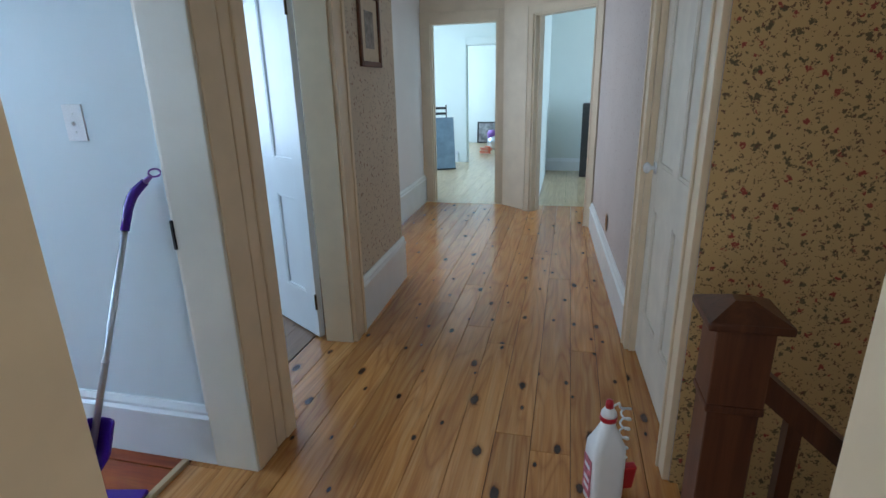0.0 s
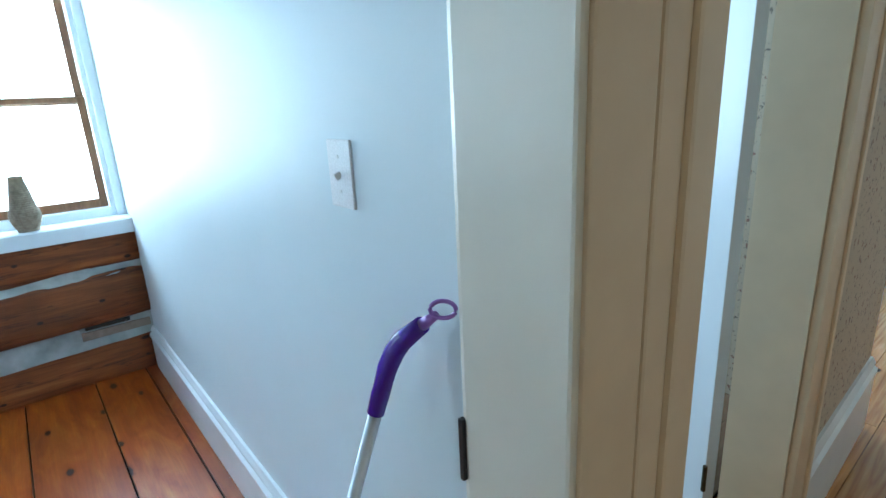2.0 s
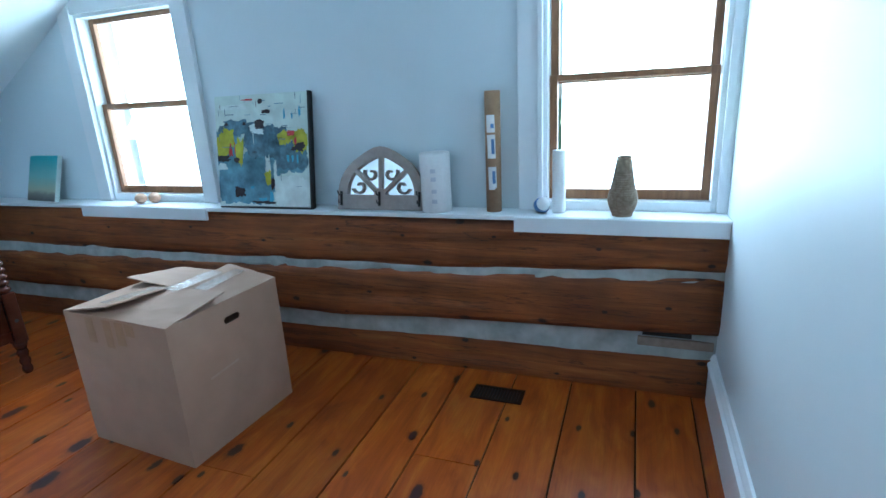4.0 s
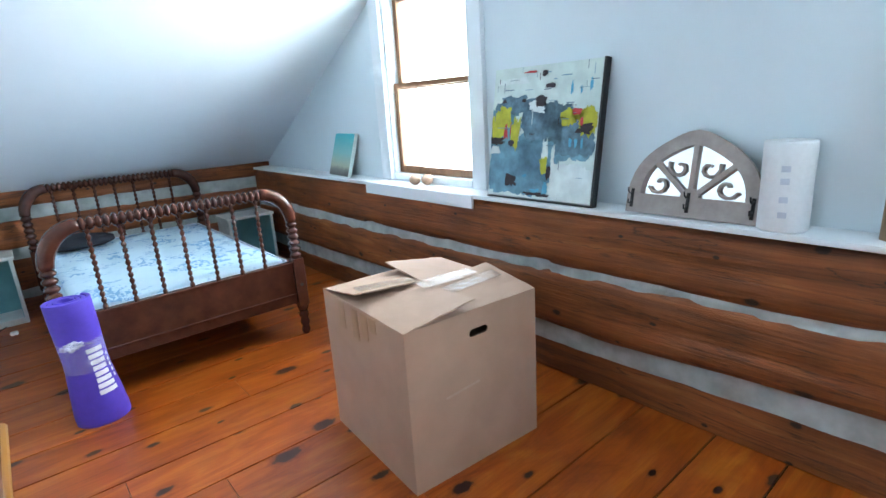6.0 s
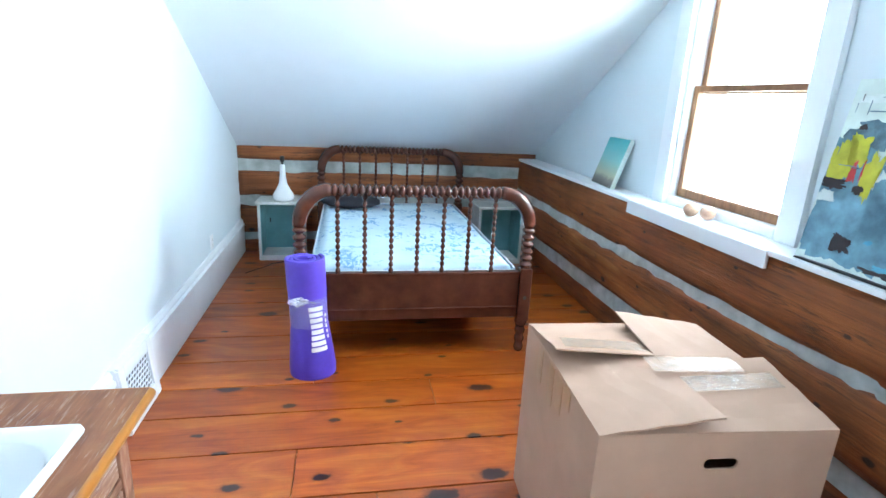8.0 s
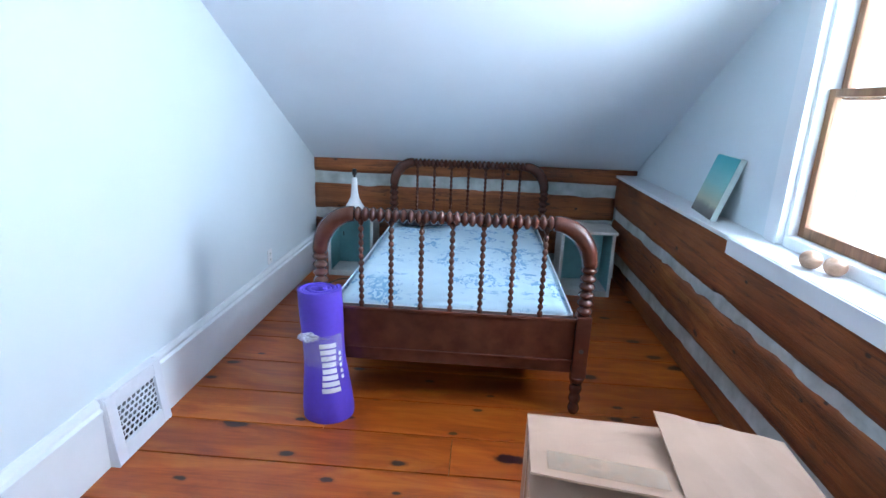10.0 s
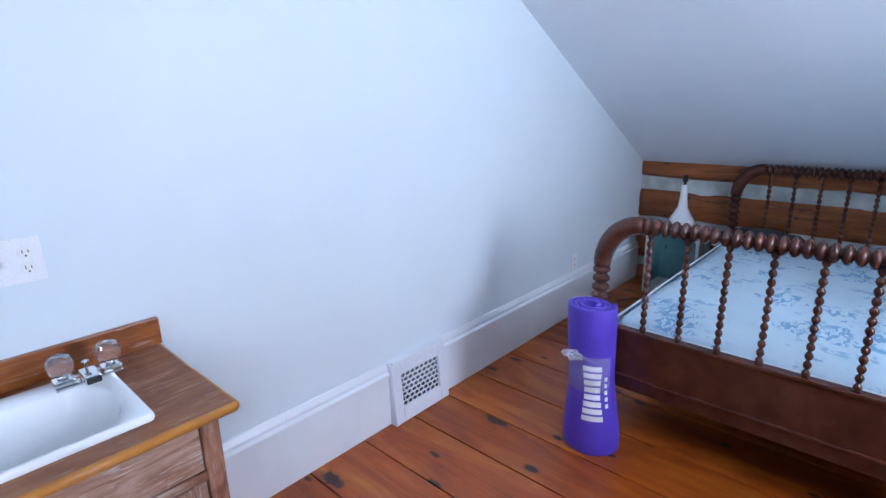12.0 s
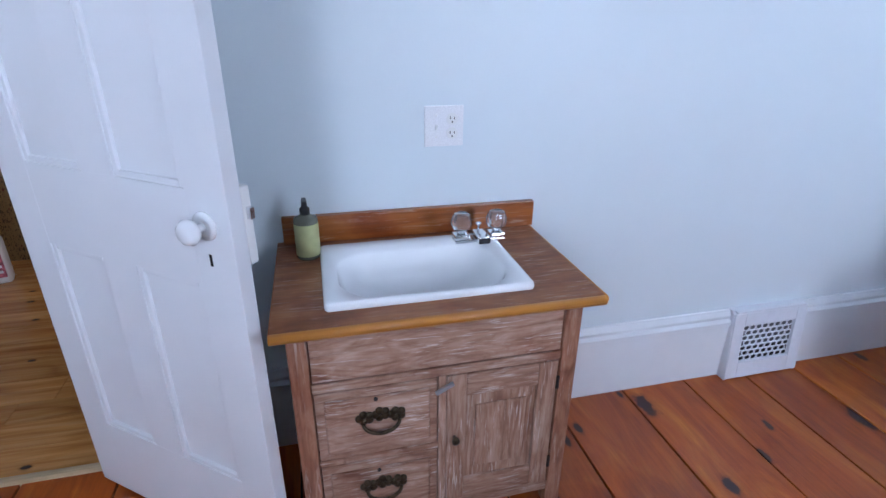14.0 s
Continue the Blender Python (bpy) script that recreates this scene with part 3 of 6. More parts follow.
part("shim", box(XL - 0.09, XL - 0.044, 1.72, 2.045, 0.262, 0.306, 0.004), plain("grey_old_wood", (0.30, 0.24, 0.19), 0.85, 0, 0.3, 14, 0.5), wall_west, "grey wooden shim in the chinking")
part("gap", box(XL - 0.09, XL - 0.043, 1.74, 1.95, 0.318, 0.336), BLACK, wall_west, "dark gap over the shim")
# south knee wall courses
hewn_log(wall_south, -3.96, XE, ((-3.96, 0.80), (XE, 0.815)), ((-3.96, 0.945), (XE, 0.95)), 0, YS, 0.2, 43, LOG_X)
hewn_log(wall_south, XL, XE, ((XL, 0.50), (XE, 0.50)), ((XL, 0.70), (XE, 0.72)), 0, YS, 0.2, 57, LOG_X)
hewn_log(wall_south, XL, XE, ((XL, 0.20), (XE, 0.17)), ((XL, 0.42), (XE, 0.42)), 0, YS, 0.2, 61, LOG_X)
hewn_log(wall_south, XL, XE, ((XL, -0.02), (XE, -0.02)), ((XL, 0.12), (XE, 0.10)), 0, YS, 0.2, 71, LOG_X)
for k, (lo, hi) in enumerate((((0.70, 0.72), (0.80, 0.815)), ((0.42, 0.42), (0.50, 0.50)), ((0.12, 0.10), (0.20, 0.17)))):
    chinking(wall_south, XL, XE, ((XL, lo[0]), (XE, lo[1])), ((XL, hi[0]), (XE, hi[1])), 0, YS - 0.022, 5.0 + k)

bm = box(XW - 0.004, XL + 0.015, YS + 0.0, YN, 0.866, LEDGE, 0.003)
structure("ledge", bm, TRIM, "white painted ledge board on the log wall")
skirting("baseboard_north", (-3.86, YN), (-1.16, YN), 0.25)
skirting("baseboard_east", (XE, 1.04), (XE, YS), 0.295)


def sash_window(name, y0, y1, label):
    """A double-hung window: liner, two wooden sashes with panes, casing and apron."""
    w = tagged(thing(name, (0, 0, 0), label, "window"), kind="structure")
    bm = bmesh.new()
    for a, b, lo, hi in ((y0, y0 + 0.02, WLO, WHI), (y1 - 0.02, y1, WLO, WHI)):
        add_box(bm, -4.2, XW, a, b, lo, hi)
    add_box(bm, -4.2, XW, y0 + 0.02, y1 - 0.02, WHI - 0.02, WHI)
    add_box(bm, -4.2, XW, y0 + 0.02, y1 - 0.02, WLO - 0.02, WLO + 0.025)
    part("window_frame", bm, TRIM, w, "white painted frame")
    mid = 1.488
    for sash, x, lo, hi in (("lower_sash", -4.012, WLO + 0.03, mid + 0.02), ("upper_sash", -4.050, mid - 0.02, WHI - 0.02)):
        bm = bmesh.new()
        a, b, r = y0 + 0.024, y1 - 0.024, 0.036
        add_box(bm, x - 0.017, x + 0.017, a, a + r, lo, hi, 0.003)
        add_box(bm, x - 0.017, x + 0.017, b - r, b, lo, hi, 0.003)
        add_box(bm, x - 0.0165, x + 0.0165, a + r, b - r, lo, lo + (0.045 if "low" in sash else 0.03), 0.003)
        add_box(bm, x - 0.0165, x + 0.0165, a + r, b - r, hi - 0.03, hi, 0.003)
        s = part(sash, bm, SASH, w, "brown wooden sash")
        g = part("pane", box(x - 0.002, x + 0.002, a + r - 0.004, b - r + 0.004, lo + 0.03, hi - 0.026), PANE, s, "clear glass")
        g.visible_shadow = False
    bm = bmesh.new()
    m = pose(XW, 0, 0, 0, 0, 90)
    right = min(y1 + 0.115, YN - 0.001)
    casing_board(bm, m, y0 - 0.115, y0, LEDGE, WHI + 0.11)
    casing_board(bm, m, y1, right, LEDGE, WHI + 0.11)
    casing_board(bm, m, y0, y1, WHI, WHI + 0.11, upright=False)
    part("casing", bm, TRIM, w, "white moulded casing")
    bm = box(XL + 0.004, XL + 0.022, y0 - 0.11, min(y1 + 0.14, YN - 0.002), 0.812, 0.884, 0.003)
    part("apron", bm, TRIM, w, "white painted apron board")
    bm = box(-4.2, XW + 0.01, y0 + 0.02, y1 - 0.02, LEDGE, WLO + 0.028, 0.003)
    part("window_sill", bm, TRIM, w, "white painted sill")
    return w


sash_window("window_1", *W1, "double-hung window with brown sashes and white casing")
sash_window("window_2", *W2, "double-hung window with brown sashes and white casing")

# ---- hall and the rooms beyond ----
HTOP = 2.5
structure("ceiling_hall", box(-1.0, 3.0, -0.9, 2.31, HTOP, HTOP + 0.15), FARWALL, "pale ceiling of the hall")
structure("ceiling_rooms", box(-3.7, 3.0, 2.31, 13.8, HTOP, HTOP + 0.15), FARWALL, "pale ceiling of the rooms beyond")
# west side of the hall, north of the bedroom
m, l = frame_of((-1.005, 2.31), (-1.06, 4.14))
structure("wall_hall_west", wall_run((-1.005, 2.31), (-1.06, 4.14), 0.16, 0, HTOP, [(0.0, 0.775, 0, 2.04)]), PAPER_HALL, "hall wall with greyish floral wallpaper")
structure("wall_nook_side", box(-1.75, -1.06, 4.0, 4.14, 0, HTOP), PAPER_HALL, "return wall of the hall recess")
# opening invented for the fill lamp behind the recess
structure("wall_nook", wall_run((-1.53, 4.14), (-1.59, 6.76), 0.15, 0, HTOP, [(0.2, 1.12, 0.84, 2.06)]), NOOKWALL, "pale wall of the hall recess")
skirting("baseboard_nook", (-1.53, 4.14), (-1.59, 6.74), 0.33)
skirting("baseboard_hall_west", (-1.033, 3.235), (-1.06, 4.14), 0.32)
structure("wall_hall_end", wall_run((-0.62, 6.76), (-1.7, 6.76), -0.13, 0, HTOP, [(0.09, 0.86, 0, 2.04)]), HALLWALL, "end wall of the hall with a doorway")
D0, D1 = (-0.63, 6.70), (0.37, 5.80)
structure("wall_hall_corner", wall_run(D1, D0, -0.13, 0, HTOP, [(0.085, 0.88, 0, 2.04)]), HALLWALL, "angled hall wall with a doorway")
E0, E1 = (0.515, 2.29), (0.355, 6.06)
structure("wall_hall_east", wall_run(E0, E1, -0.14, 0, HTOP, [(0.09, 0.99, 0, 2.03)]), PAPER_EAST, "hall wall with faded lilac paper")
structure("wall_stair", wall_run((2.6, 2.29), (0.66, 2.29), -0.14, -2.2, HTOP), PAPER_STAIR, "stair wall with yellow floral wallpaper")
structure("wall_stair_edge", box(0.515, 0.66, 2.285, 2.43, -2.2, HTOP), PAPER_STAIR, "end of the papered stair wall")
structure("wall_stair_south", box(0.50, 2.6, 1.05, 1.2, -2.2, HTOP), CREAM, "cream painted wall at the head of the stairs")
# the opening is made up, to let in the added stair lamp
structure("wall_stair_end", wall_run((2.6, 1.05), (2.6, 2.43), -0.15, -2.2, HTOP, [(0.3, 1.1, 0.95, 2.15)]), PAPER_STAIR, "far end of the stair well")
structure("wall_hall_near", wall_run((-1.0, 0.90), (0.50, 0.90), 0.15, 0, HTOP, [(0.532, 1.341, 0, 2.03)]), HALLWALL, "wall between the first room and the hall, with a doorway")
# assumed window opening, made for the south fill lamp
structure("wall_hall_south", wall_run((-1.0, -0.75), (0.65, -0.75), -0.15, 0, HTOP, [(0.25, 1.35, 0.85, 2.15)]), HALLWALL, "wall at the hall's near end")
structure("wall_hall_south_east", box(0.50, 0.65, -0.75, 1.05, 0, HTOP), HALLWALL, "wall of the hall by the stairs")
skirting("baseboard_hall_east", (0.36, 5.95), (0.468, 3.385), 0.25)
# rooms beyond
bm = wall_run((-3.4, 13.5), (-3.4, 2.31), -0.15, 0, HTOP, [(0.7, 2.3, 0.75, 2.25), (4.3, 5.9, 0.75, 2.25), (9.65, 10.55, 0.9, 2.1)])
structure("wall_far_west", bm, FARWALL, "outer wall of the far rooms with windows")
structure("wall_far_north", box(-3.55, 3.0, 13.4, 13.55, 0, HTOP), FARWALL, "white end wall of the farthest room")
structure("wall_between_rooms", wall_run((-3.4, 10.12), (3.0, 10.12), 0.13, 0, HTOP, [(1.70, 2.48, 0, 2.03)]), FARWALL, "wall between far rooms with a doorway")
structure("wall_room_divide", box(-0.34, -0.22, 6.62, 10.12, 0, HTOP), FARWALL, "wall dividing two far rooms")
structure("wall_corner_room", box(-0.22, 2.6, 9.3, 9.42, 0, HTOP), FARWALL, "pale green wall of the corner room")
structure("wall_far_east", wall_run((2.6, 2.43), (2.6, 13.4), -0.15, 0, HTOP, [(5.1, 6.6, 0.75, 2.25)]), FARWALL, "outer east wall with a window")
structure("wall_side_room", box(-3.4, -1.75, 4.0, 4.14, 0, HTOP), WALL, "wall of the side room")
structure("wall_closet", box(-3.4, -1.7, 6.76, 6.89, 0, HTOP), FARWALL, "wall beside the recess")
skirting("baseboard_corner_room", (-0.22, 9.3), (2.6, 9.3), 0.2)
skirting("baseboard_room_a", (-3.4, 10.12), (-1.86, 10.12), 0.2)


def doorway(name, m, x0, x1, high, depth, material, label, width=0.115, sides=(True, True), stops=True, strips=True):
    """Jamb liner and moulded casing of an opening in a wall's frame."""
    d = tagged(thing(name, (0, 0, 0), label, "doorway"), kind="structure")
    bm = bmesh.new()
    lo, hi = min(0, depth), max(0, depth)
    add_box(bm, x0, x0 + 0.014, lo, hi, 0, high, 0, m)
    if stops:
        add_box(bm, x1 - 0.014, x1, lo, hi, 0, high, 0, m)
    add_box(bm, x0 + 0.014, x1 - 0.014, lo, hi, high - 0.014, high, 0, m)
    mid = depth * 0.55
    for a, b in ((x0 + 0.014, x0 + 0.026), (x1 - 0.026, x1 - 0.014)) if stops and strips else ():
        add_box(bm, a, b, min(mid, mid * 0.8), max(mid, mid * 0.8), 0, high - 0.014, 0, m)
    part("jamb", bm, material, d)
    side = -1 if depth > 0 else 1
    bm = bmesh.new()
    if sides[0]:
        casing_board(bm, m, x0 - width, x0, 0, high + width, side=side)
    if sides[1]:
        casing_board(bm, m, x1, x1 + width, 0, high + width, side=side)
    casing_board(bm, m, x0, x1, high, high + width, side=side, upright=False)
    part("casing", bm, material, d)
    return d


HALLTRIM = paint("hall_trim_paint", (0.68, 0.61, 0.48), 0.4, 0.08, 0.04, 6)
mE, _ = frame_of((-1.0, -3.95), (-1.0, 2.035))
doorway("door_frame_1", mE, 1.16 + 3.95, 2.035 + 3.95, 2.03, 0.298, TRIM, "white painted bedroom doorway with cream hall casing", sides=(True, False), stops=False)
bm = box(-1.158, -0.978, 2.026, 2.05, 0, 2.03, 0.006)
add_box(bm, -1.172, -1.156, 2.036, 2.052, 0, 2.03, 0.005)
structure("trim_jamb", bm, JAMB, "white painted door jamb with a bead")
bm = bmesh.new()
mh = pose(-1.0, 0, 0, 0, 0, 90)
add_box(bm, 2.038, 2.155, -0.028, 0, 0, 2.145, 0.004, mh)
add_box(bm, 2.155, 2.168, -0.010, 0, 0, 2.14, 0, mh)
add_box(bm, 2.168, 2.23, -0.024, 0, 0, 2.145, 0.006, mh)
add_box(bm, 2.23, 2.305, -0.032, 0, 0, 2.145, 0.008, mh)
structure("trim_pier", bm, CREAM, "paired cream painted door casings")
doorway("door_frame_2", m, 0.002, 0.775, 2.04, 0.16, CREAM, "cream painted doorway of the side room", sides=(False, True), width=0.14, strips=False)
mN, _ = frame_of((-1.0, 0.90), (0.50, 0.90))
doorway("door_frame_7", mN, 0.520, 1.353, 2.03, 0.15, CREAM, "cream painted doorway from the first room", width=0.10, strips=False)
mF, _ = frame_of((-0.62, 6.76), (-1.7, 6.76))
doorway("door_frame_3", mF, 0.09, 0.86, 2.04, -0.13, HALLTRIM, "pale painted doorway at the hall's end")
mD, _ = frame_of(D1, D0)
doorway("door_frame_4", mD, 0.085, 0.88, 2.04, -0.13, HALLTRIM, "pale painted doorway in the angled wall", width=0.08)
mR, _ = frame_of(E0, E1)
doorway("door_frame_5", mR, 0.09, 0.99, 2.03, -0.14, CREAM, "cream painted doorway of the closed hall door", width=0.085)
mB, _ = frame_of((-3.4, 10.12), (3.0, 10.12))
doorway("door_frame_6", mB, 1.70, 2.48, 2.03, 0.13, FARWALL, "white doorway between the far rooms")


def panel_door(name, at, turn, wide, high, material, label, knob_z=0.95, knob_mat=None, lock=True, rows=((0.25, 0.80), (1.0, 1.82))):
    """A four-panel door hung at its origin, its face along local x; thick to -y."""
    d = tagged(thing(name, at, label, "door", turn=turn), kind="structure")
    t, st = 0.036, 0.105
    midl, midr = wide / 2 - 0.05, wide / 2 + 0.05
    bm = bmesh.new()
    add_box(bm, 0, st, -t, 0, 0, high, 0.002)
    add_box(bm, wide - st, wide, -t, 0, 0, high, 0.002)
    zs = [0.0] + [z for r in rows for z in r] + [high]
    for k in range(0, len(zs), 2):
        add_box(bm, st, wide - st, -t + 0.0005, -0.0005, zs[k], zs[k + 1])
    for lo, hi in rows:
        add_box(bm, midl, midr, -t + 0.001, -0.001, lo, hi)
    part("stiles", bm, material, d)
    for lo, hi in rows:
        for a, b in ((st, midl), (midr, wide - st)):
            bm = bmesh.new()
            add_box(bm, a - 0.004, b + 0.004, -t + 0.012, -0.012, lo - 0.004, hi + 0.004)
            for y0, y1 in ((-0.0125, -0.003), (-t + 0.003, -t + 0.0125)):
                e = 0.014
                add_box(bm, a, a + e, y0, y1, lo, hi, 0.003)
                add_box(bm, b - e, b, y0, y1, lo, hi, 0.003)
                add_box(bm, a + e, b - e, y0, y1, lo, lo + e, 0.003)
                add_box(bm, a + e, b - e, y0, y1, hi - e, hi, 0.003)
            part("panel", bm, material, d)
    km = knob_mat or PORCELAIN
    knob = [(0.0, 0.056), (0.014, 0.055), (0.022, 0.049), (0.0265, 0.040), (0.023, 0.030), (0.012, 0.023), (0.009, 0.018), (0.009, 0.004)]
    for s in (1, -1):
        k = part("knob", lathe(knob, 20, pose(wide - 0.065, 0 if s > 0 else -t, knob_z, -90 * s)), km, d, "white porcelain knob", True)
        part("rose", lathe([(0.030, 0.0), (0.029, 0.005), (0.018, 0.007), (0.0, 0.007)], 20, pose(wide - 0.065, 0 if s > 0 else -t, knob_z, -90 * s)), km, k, "", True)
    part("keyhole", box(wide - 0.068, wide - 0.062, -t - 0.0012, -t + 0.002, knob_z - 0.085, knob_z - 0.06), IRON, d, "dark keyhole")
    if lock:
        part("rim_lock", box(wide - 0.10, wide + 0.001, 0.0, 0.022, knob_z - 0.085, knob_z + 0.075, 0.004), WHITE_PLASTIC, d, "white painted rim lock")
        part("latch", box(wide, wide + 0.012, 0.006, 0.017, knob_z + 0.01, knob_z + 0.035, 0.002), CHROME, d, "steel latch")
    for z in (0.22, high - 0.25):
        part("hinge", lathe([(0.007, -0.045), (0.007, 0.045)], 8, pose(-0.004, 0.004, z)), km if lock else BRONZE, d)
    return d


DOORPAINT = paint("door_paint_white", (0.80, 0.82, 0.85), 0.35, 0.1, 0.02, 4)
panel_door("door_1", (-1.312, 1.152, 0.012), 232.0, 0.70, 2.0, DOORPAINT, "white four-panel door standing open into the bedroom", 0.932)
panel_door("door_2", (-1.235, 3.075, 0.012), 147.0, 0.74, 2.0, DOORPAINT, "white panelled door ajar into the side room", 0.98, CHROME, False)
OLDDOOR = paint("old_cream_door_paint", (0.70, 0.65, 0.56), 0.45, 0.15, 0.10, 5)
ang = math.degrees(math.atan2(E1[1] - E0[1], E1[0] - E0[0]))
hinge = mR @ Vector((0.105, -0.03, 0))
panel_door("door_3", (hinge.x, hinge.y, 0.012), ang, 0.87, 2.0, OLDDOOR, "closed cream panelled door with worn paint", 0.98, PORCELAIN, False)

# ---- bed ----
def beads(n, length, r, neck=0.6):
    """The profile of a bobbin turning: n round beads along a length."""
    out = [(r * neck * 0.9, 0.0)]
    for k in range(n):
        for a in (0.12, 0.3, 0.5, 0.7, 0.88):
            out.append((r * (neck + (1 - neck) * math.sin(math.pi * a)), (k + a) * length / n))
        out.append((r * neck * 0.85, (k + 1) * length / n))
    return out


def bed_end(bed, name, y, xl, xr, top, board_lo, board_hi, spindle_xs):
    """A head or foot end: turned posts, arches, bobbin rail, spindles and board."""
    end = part(name, box(xl + 0.035, xr - 0.035, y - 0.012, y + 0.012, board_lo, board_hi, 0.004), MAHOGANY, bed, "dark stained panel")
    rail_l, rail_r = spindle_xs[0] - 0.03, spindle_xs[-1] + 0.03
    part("bobbin_rail", lathe(beads(26, rail_r - rail_l, 0.0345, 0.52), 18, pose(rail_l, y, top - 0.033, 0, 90)), MAHOGANY, bed, "bobbin-turned top rail", True)
    arch = top - 0.033
    for xp, xr2 in ((xl, rail_l), (xr, rail_r)):
        w, h = abs(xr2 - xp), 0.185
        pts = [(xp + (xr2 - xp) * (1 - math.cos(a)), y, arch - h + h * math.sin(a)) for a in [math.pi / 2 * k / 12 for k in range(13)]]
        part("arch", tube(pts, [0.034 + 0.006 * math.sin(math.pi * k / 12) for k in range(13)], 16), MAHOGANY, bed, "curved corner", True)
        low = arch - h
        part("post_turning", lathe(beads(6, low - board_hi - 0.03, 0.036, 0.56), 18, pose(xp, y, board_hi + 0.03)), MAHOGANY, bed, "", True)
        bm = box(xp - 0.034, xp + 0.034, y - 0.034, y + 0.034, board_lo - 0.02, board_hi + 0.03, 0.006)
        part("post", bm, MAHOGANY, bed)
        part("bolt_hole", lathe([(0.011, 0), (0.011, 0.001), (0.0, 0.001)], 12, pose(xp, y + 0.034, board_lo + 0.12, -90)), BLACK, bed, "dark bolt hole")
        prof = [(0.033, board_lo - 0.02), (0.036, board_lo - 0.03), (0.026, board_lo - 0.06)]
        fl = board_lo - 0.06
        prof += [(0.018 + 0.009 * abs(math.sin(3 * math.pi * k / 18)) + 0.004 * (1 - k / 18), fl - fl * k / 18) for k in range(19)]
        part("leg", lathe(prof, 16, pose(xp, y, 0)), MAHOGANY, bed, "turned leg", True)
    bm = box(xl + 0.03, xr - 0.03, y - 0.018, y + 0.02, board_lo + 0.055, board_lo + 0.068, 0.004)
    part("moulding", bm, MAHOGANY, bed)
    part("top_moulding", box(xl + 0.03, xr - 0.03, y - 0.02, y + 0.02, board_hi - 0.004, board_hi + 0.012, 0.004), MAHOGANY, bed)
    n = 13
    for x in spindle_xs:
        prof = beads(n, top - 0.06 - board_hi, 0.0132, 0.45)
        part("spindle", lathe(prof, 10, pose(x, y, board_hi + 0.008)), MAHOGANY, bed, "bobbin-turned spindle", True)


bed = thing("bed", (0, 0, 0), "dark wooden spool bed with a bare blue-flowered mattress", "bed")
sx = [-2.998 + 0.1373 * k for k in range(7)]
bed_end(bed, "footboard", -1.665, -3.196, -1.985, 0.953, 0.216, 0.474, sx)
bed_end(bed, "headboard", -3.62, -3.212, -2.000, 0.969, 0.215, 0.455, [x - 0.016 for x in sx])
for x in (-3.176, -2.006):
    part("side_rail", box(x - 0.016, x + 0.016, -3.60, -1.70, 0.24, 0.36, 0.004), MAHOGANY, bed)
part("slats", box(-3.145, -2.03, -3.58, -1.70, 0.27, 0.30), MAHOGANY, bed)
bm = bmesh.new()
add_box(bm, -3.158, -2.024, -3.56, -1.690, 0.305, 0.495, 0.0)
bmesh.ops.subdivide_edges(bm, edges=bm.edges[:], cuts=14, use_grid_fill=True)
for v in bm.verts:
    if v.co.z > 0.48:
        v.co.z += 0.010 * noise.noise((v.co.x * 3, v.co.y * 3, 1)) - 0.004
bmesh.ops.bevel(bm, geom=[e for e in bm.edges if len(e.link_faces) == 2 and e.calc_face_angle(0) > 1.0], offset=0.03, segments=3, affect="EDGES")
mattress = thing("mattress", (0, 0, 0), "pale mattress with blue leaf pattern on the bed", "mattress")
part("cover", bm, MATTRESS, mattress, "", True)
for z in (0.322, 0.481):
    a, b, c, d, r = -3.156, -2.026, -3.562, -1.692, 0.05
    pts = [(x + r * math.cos(radians(q)), y + r * math.sin(radians(q)), z) for x, y, q0 in ((b - r, d - r, 0), (a + r, d - r, 90), (a + r, c + r, 180), (b - r, c + r, 270)) for q in range(q0, q0 + 91, 15)]
    part("piping", tube(pts, 0.006, 6, True), plain("piping_cloth", (0.60, 0.68, 0.73), 0.8), mattress, "pale corded edge", True)

bm = bmesh.new()
bmesh.ops.create_icosphere(bm, subdivisions=3, radius=1.0)
for v in bm.verts:
    n3 = noise.noise(v.co * 2.2)
    v.co = Vector((-2.25 + v.co.x * 0.24 * (1 + 0.1 * n3), -3.33 + v.co.y * 0.15 * (1 + 0.2 * n3), 0.545 + v.co.z * 0.055 * (1 + 0.3 * n3)))
tagged(part("pillow", bm, plain("navy_cloth", (0.012, 0.014, 0.022), 0.8), None, "", True), "small dark navy cushion on the mattress", "cushion")


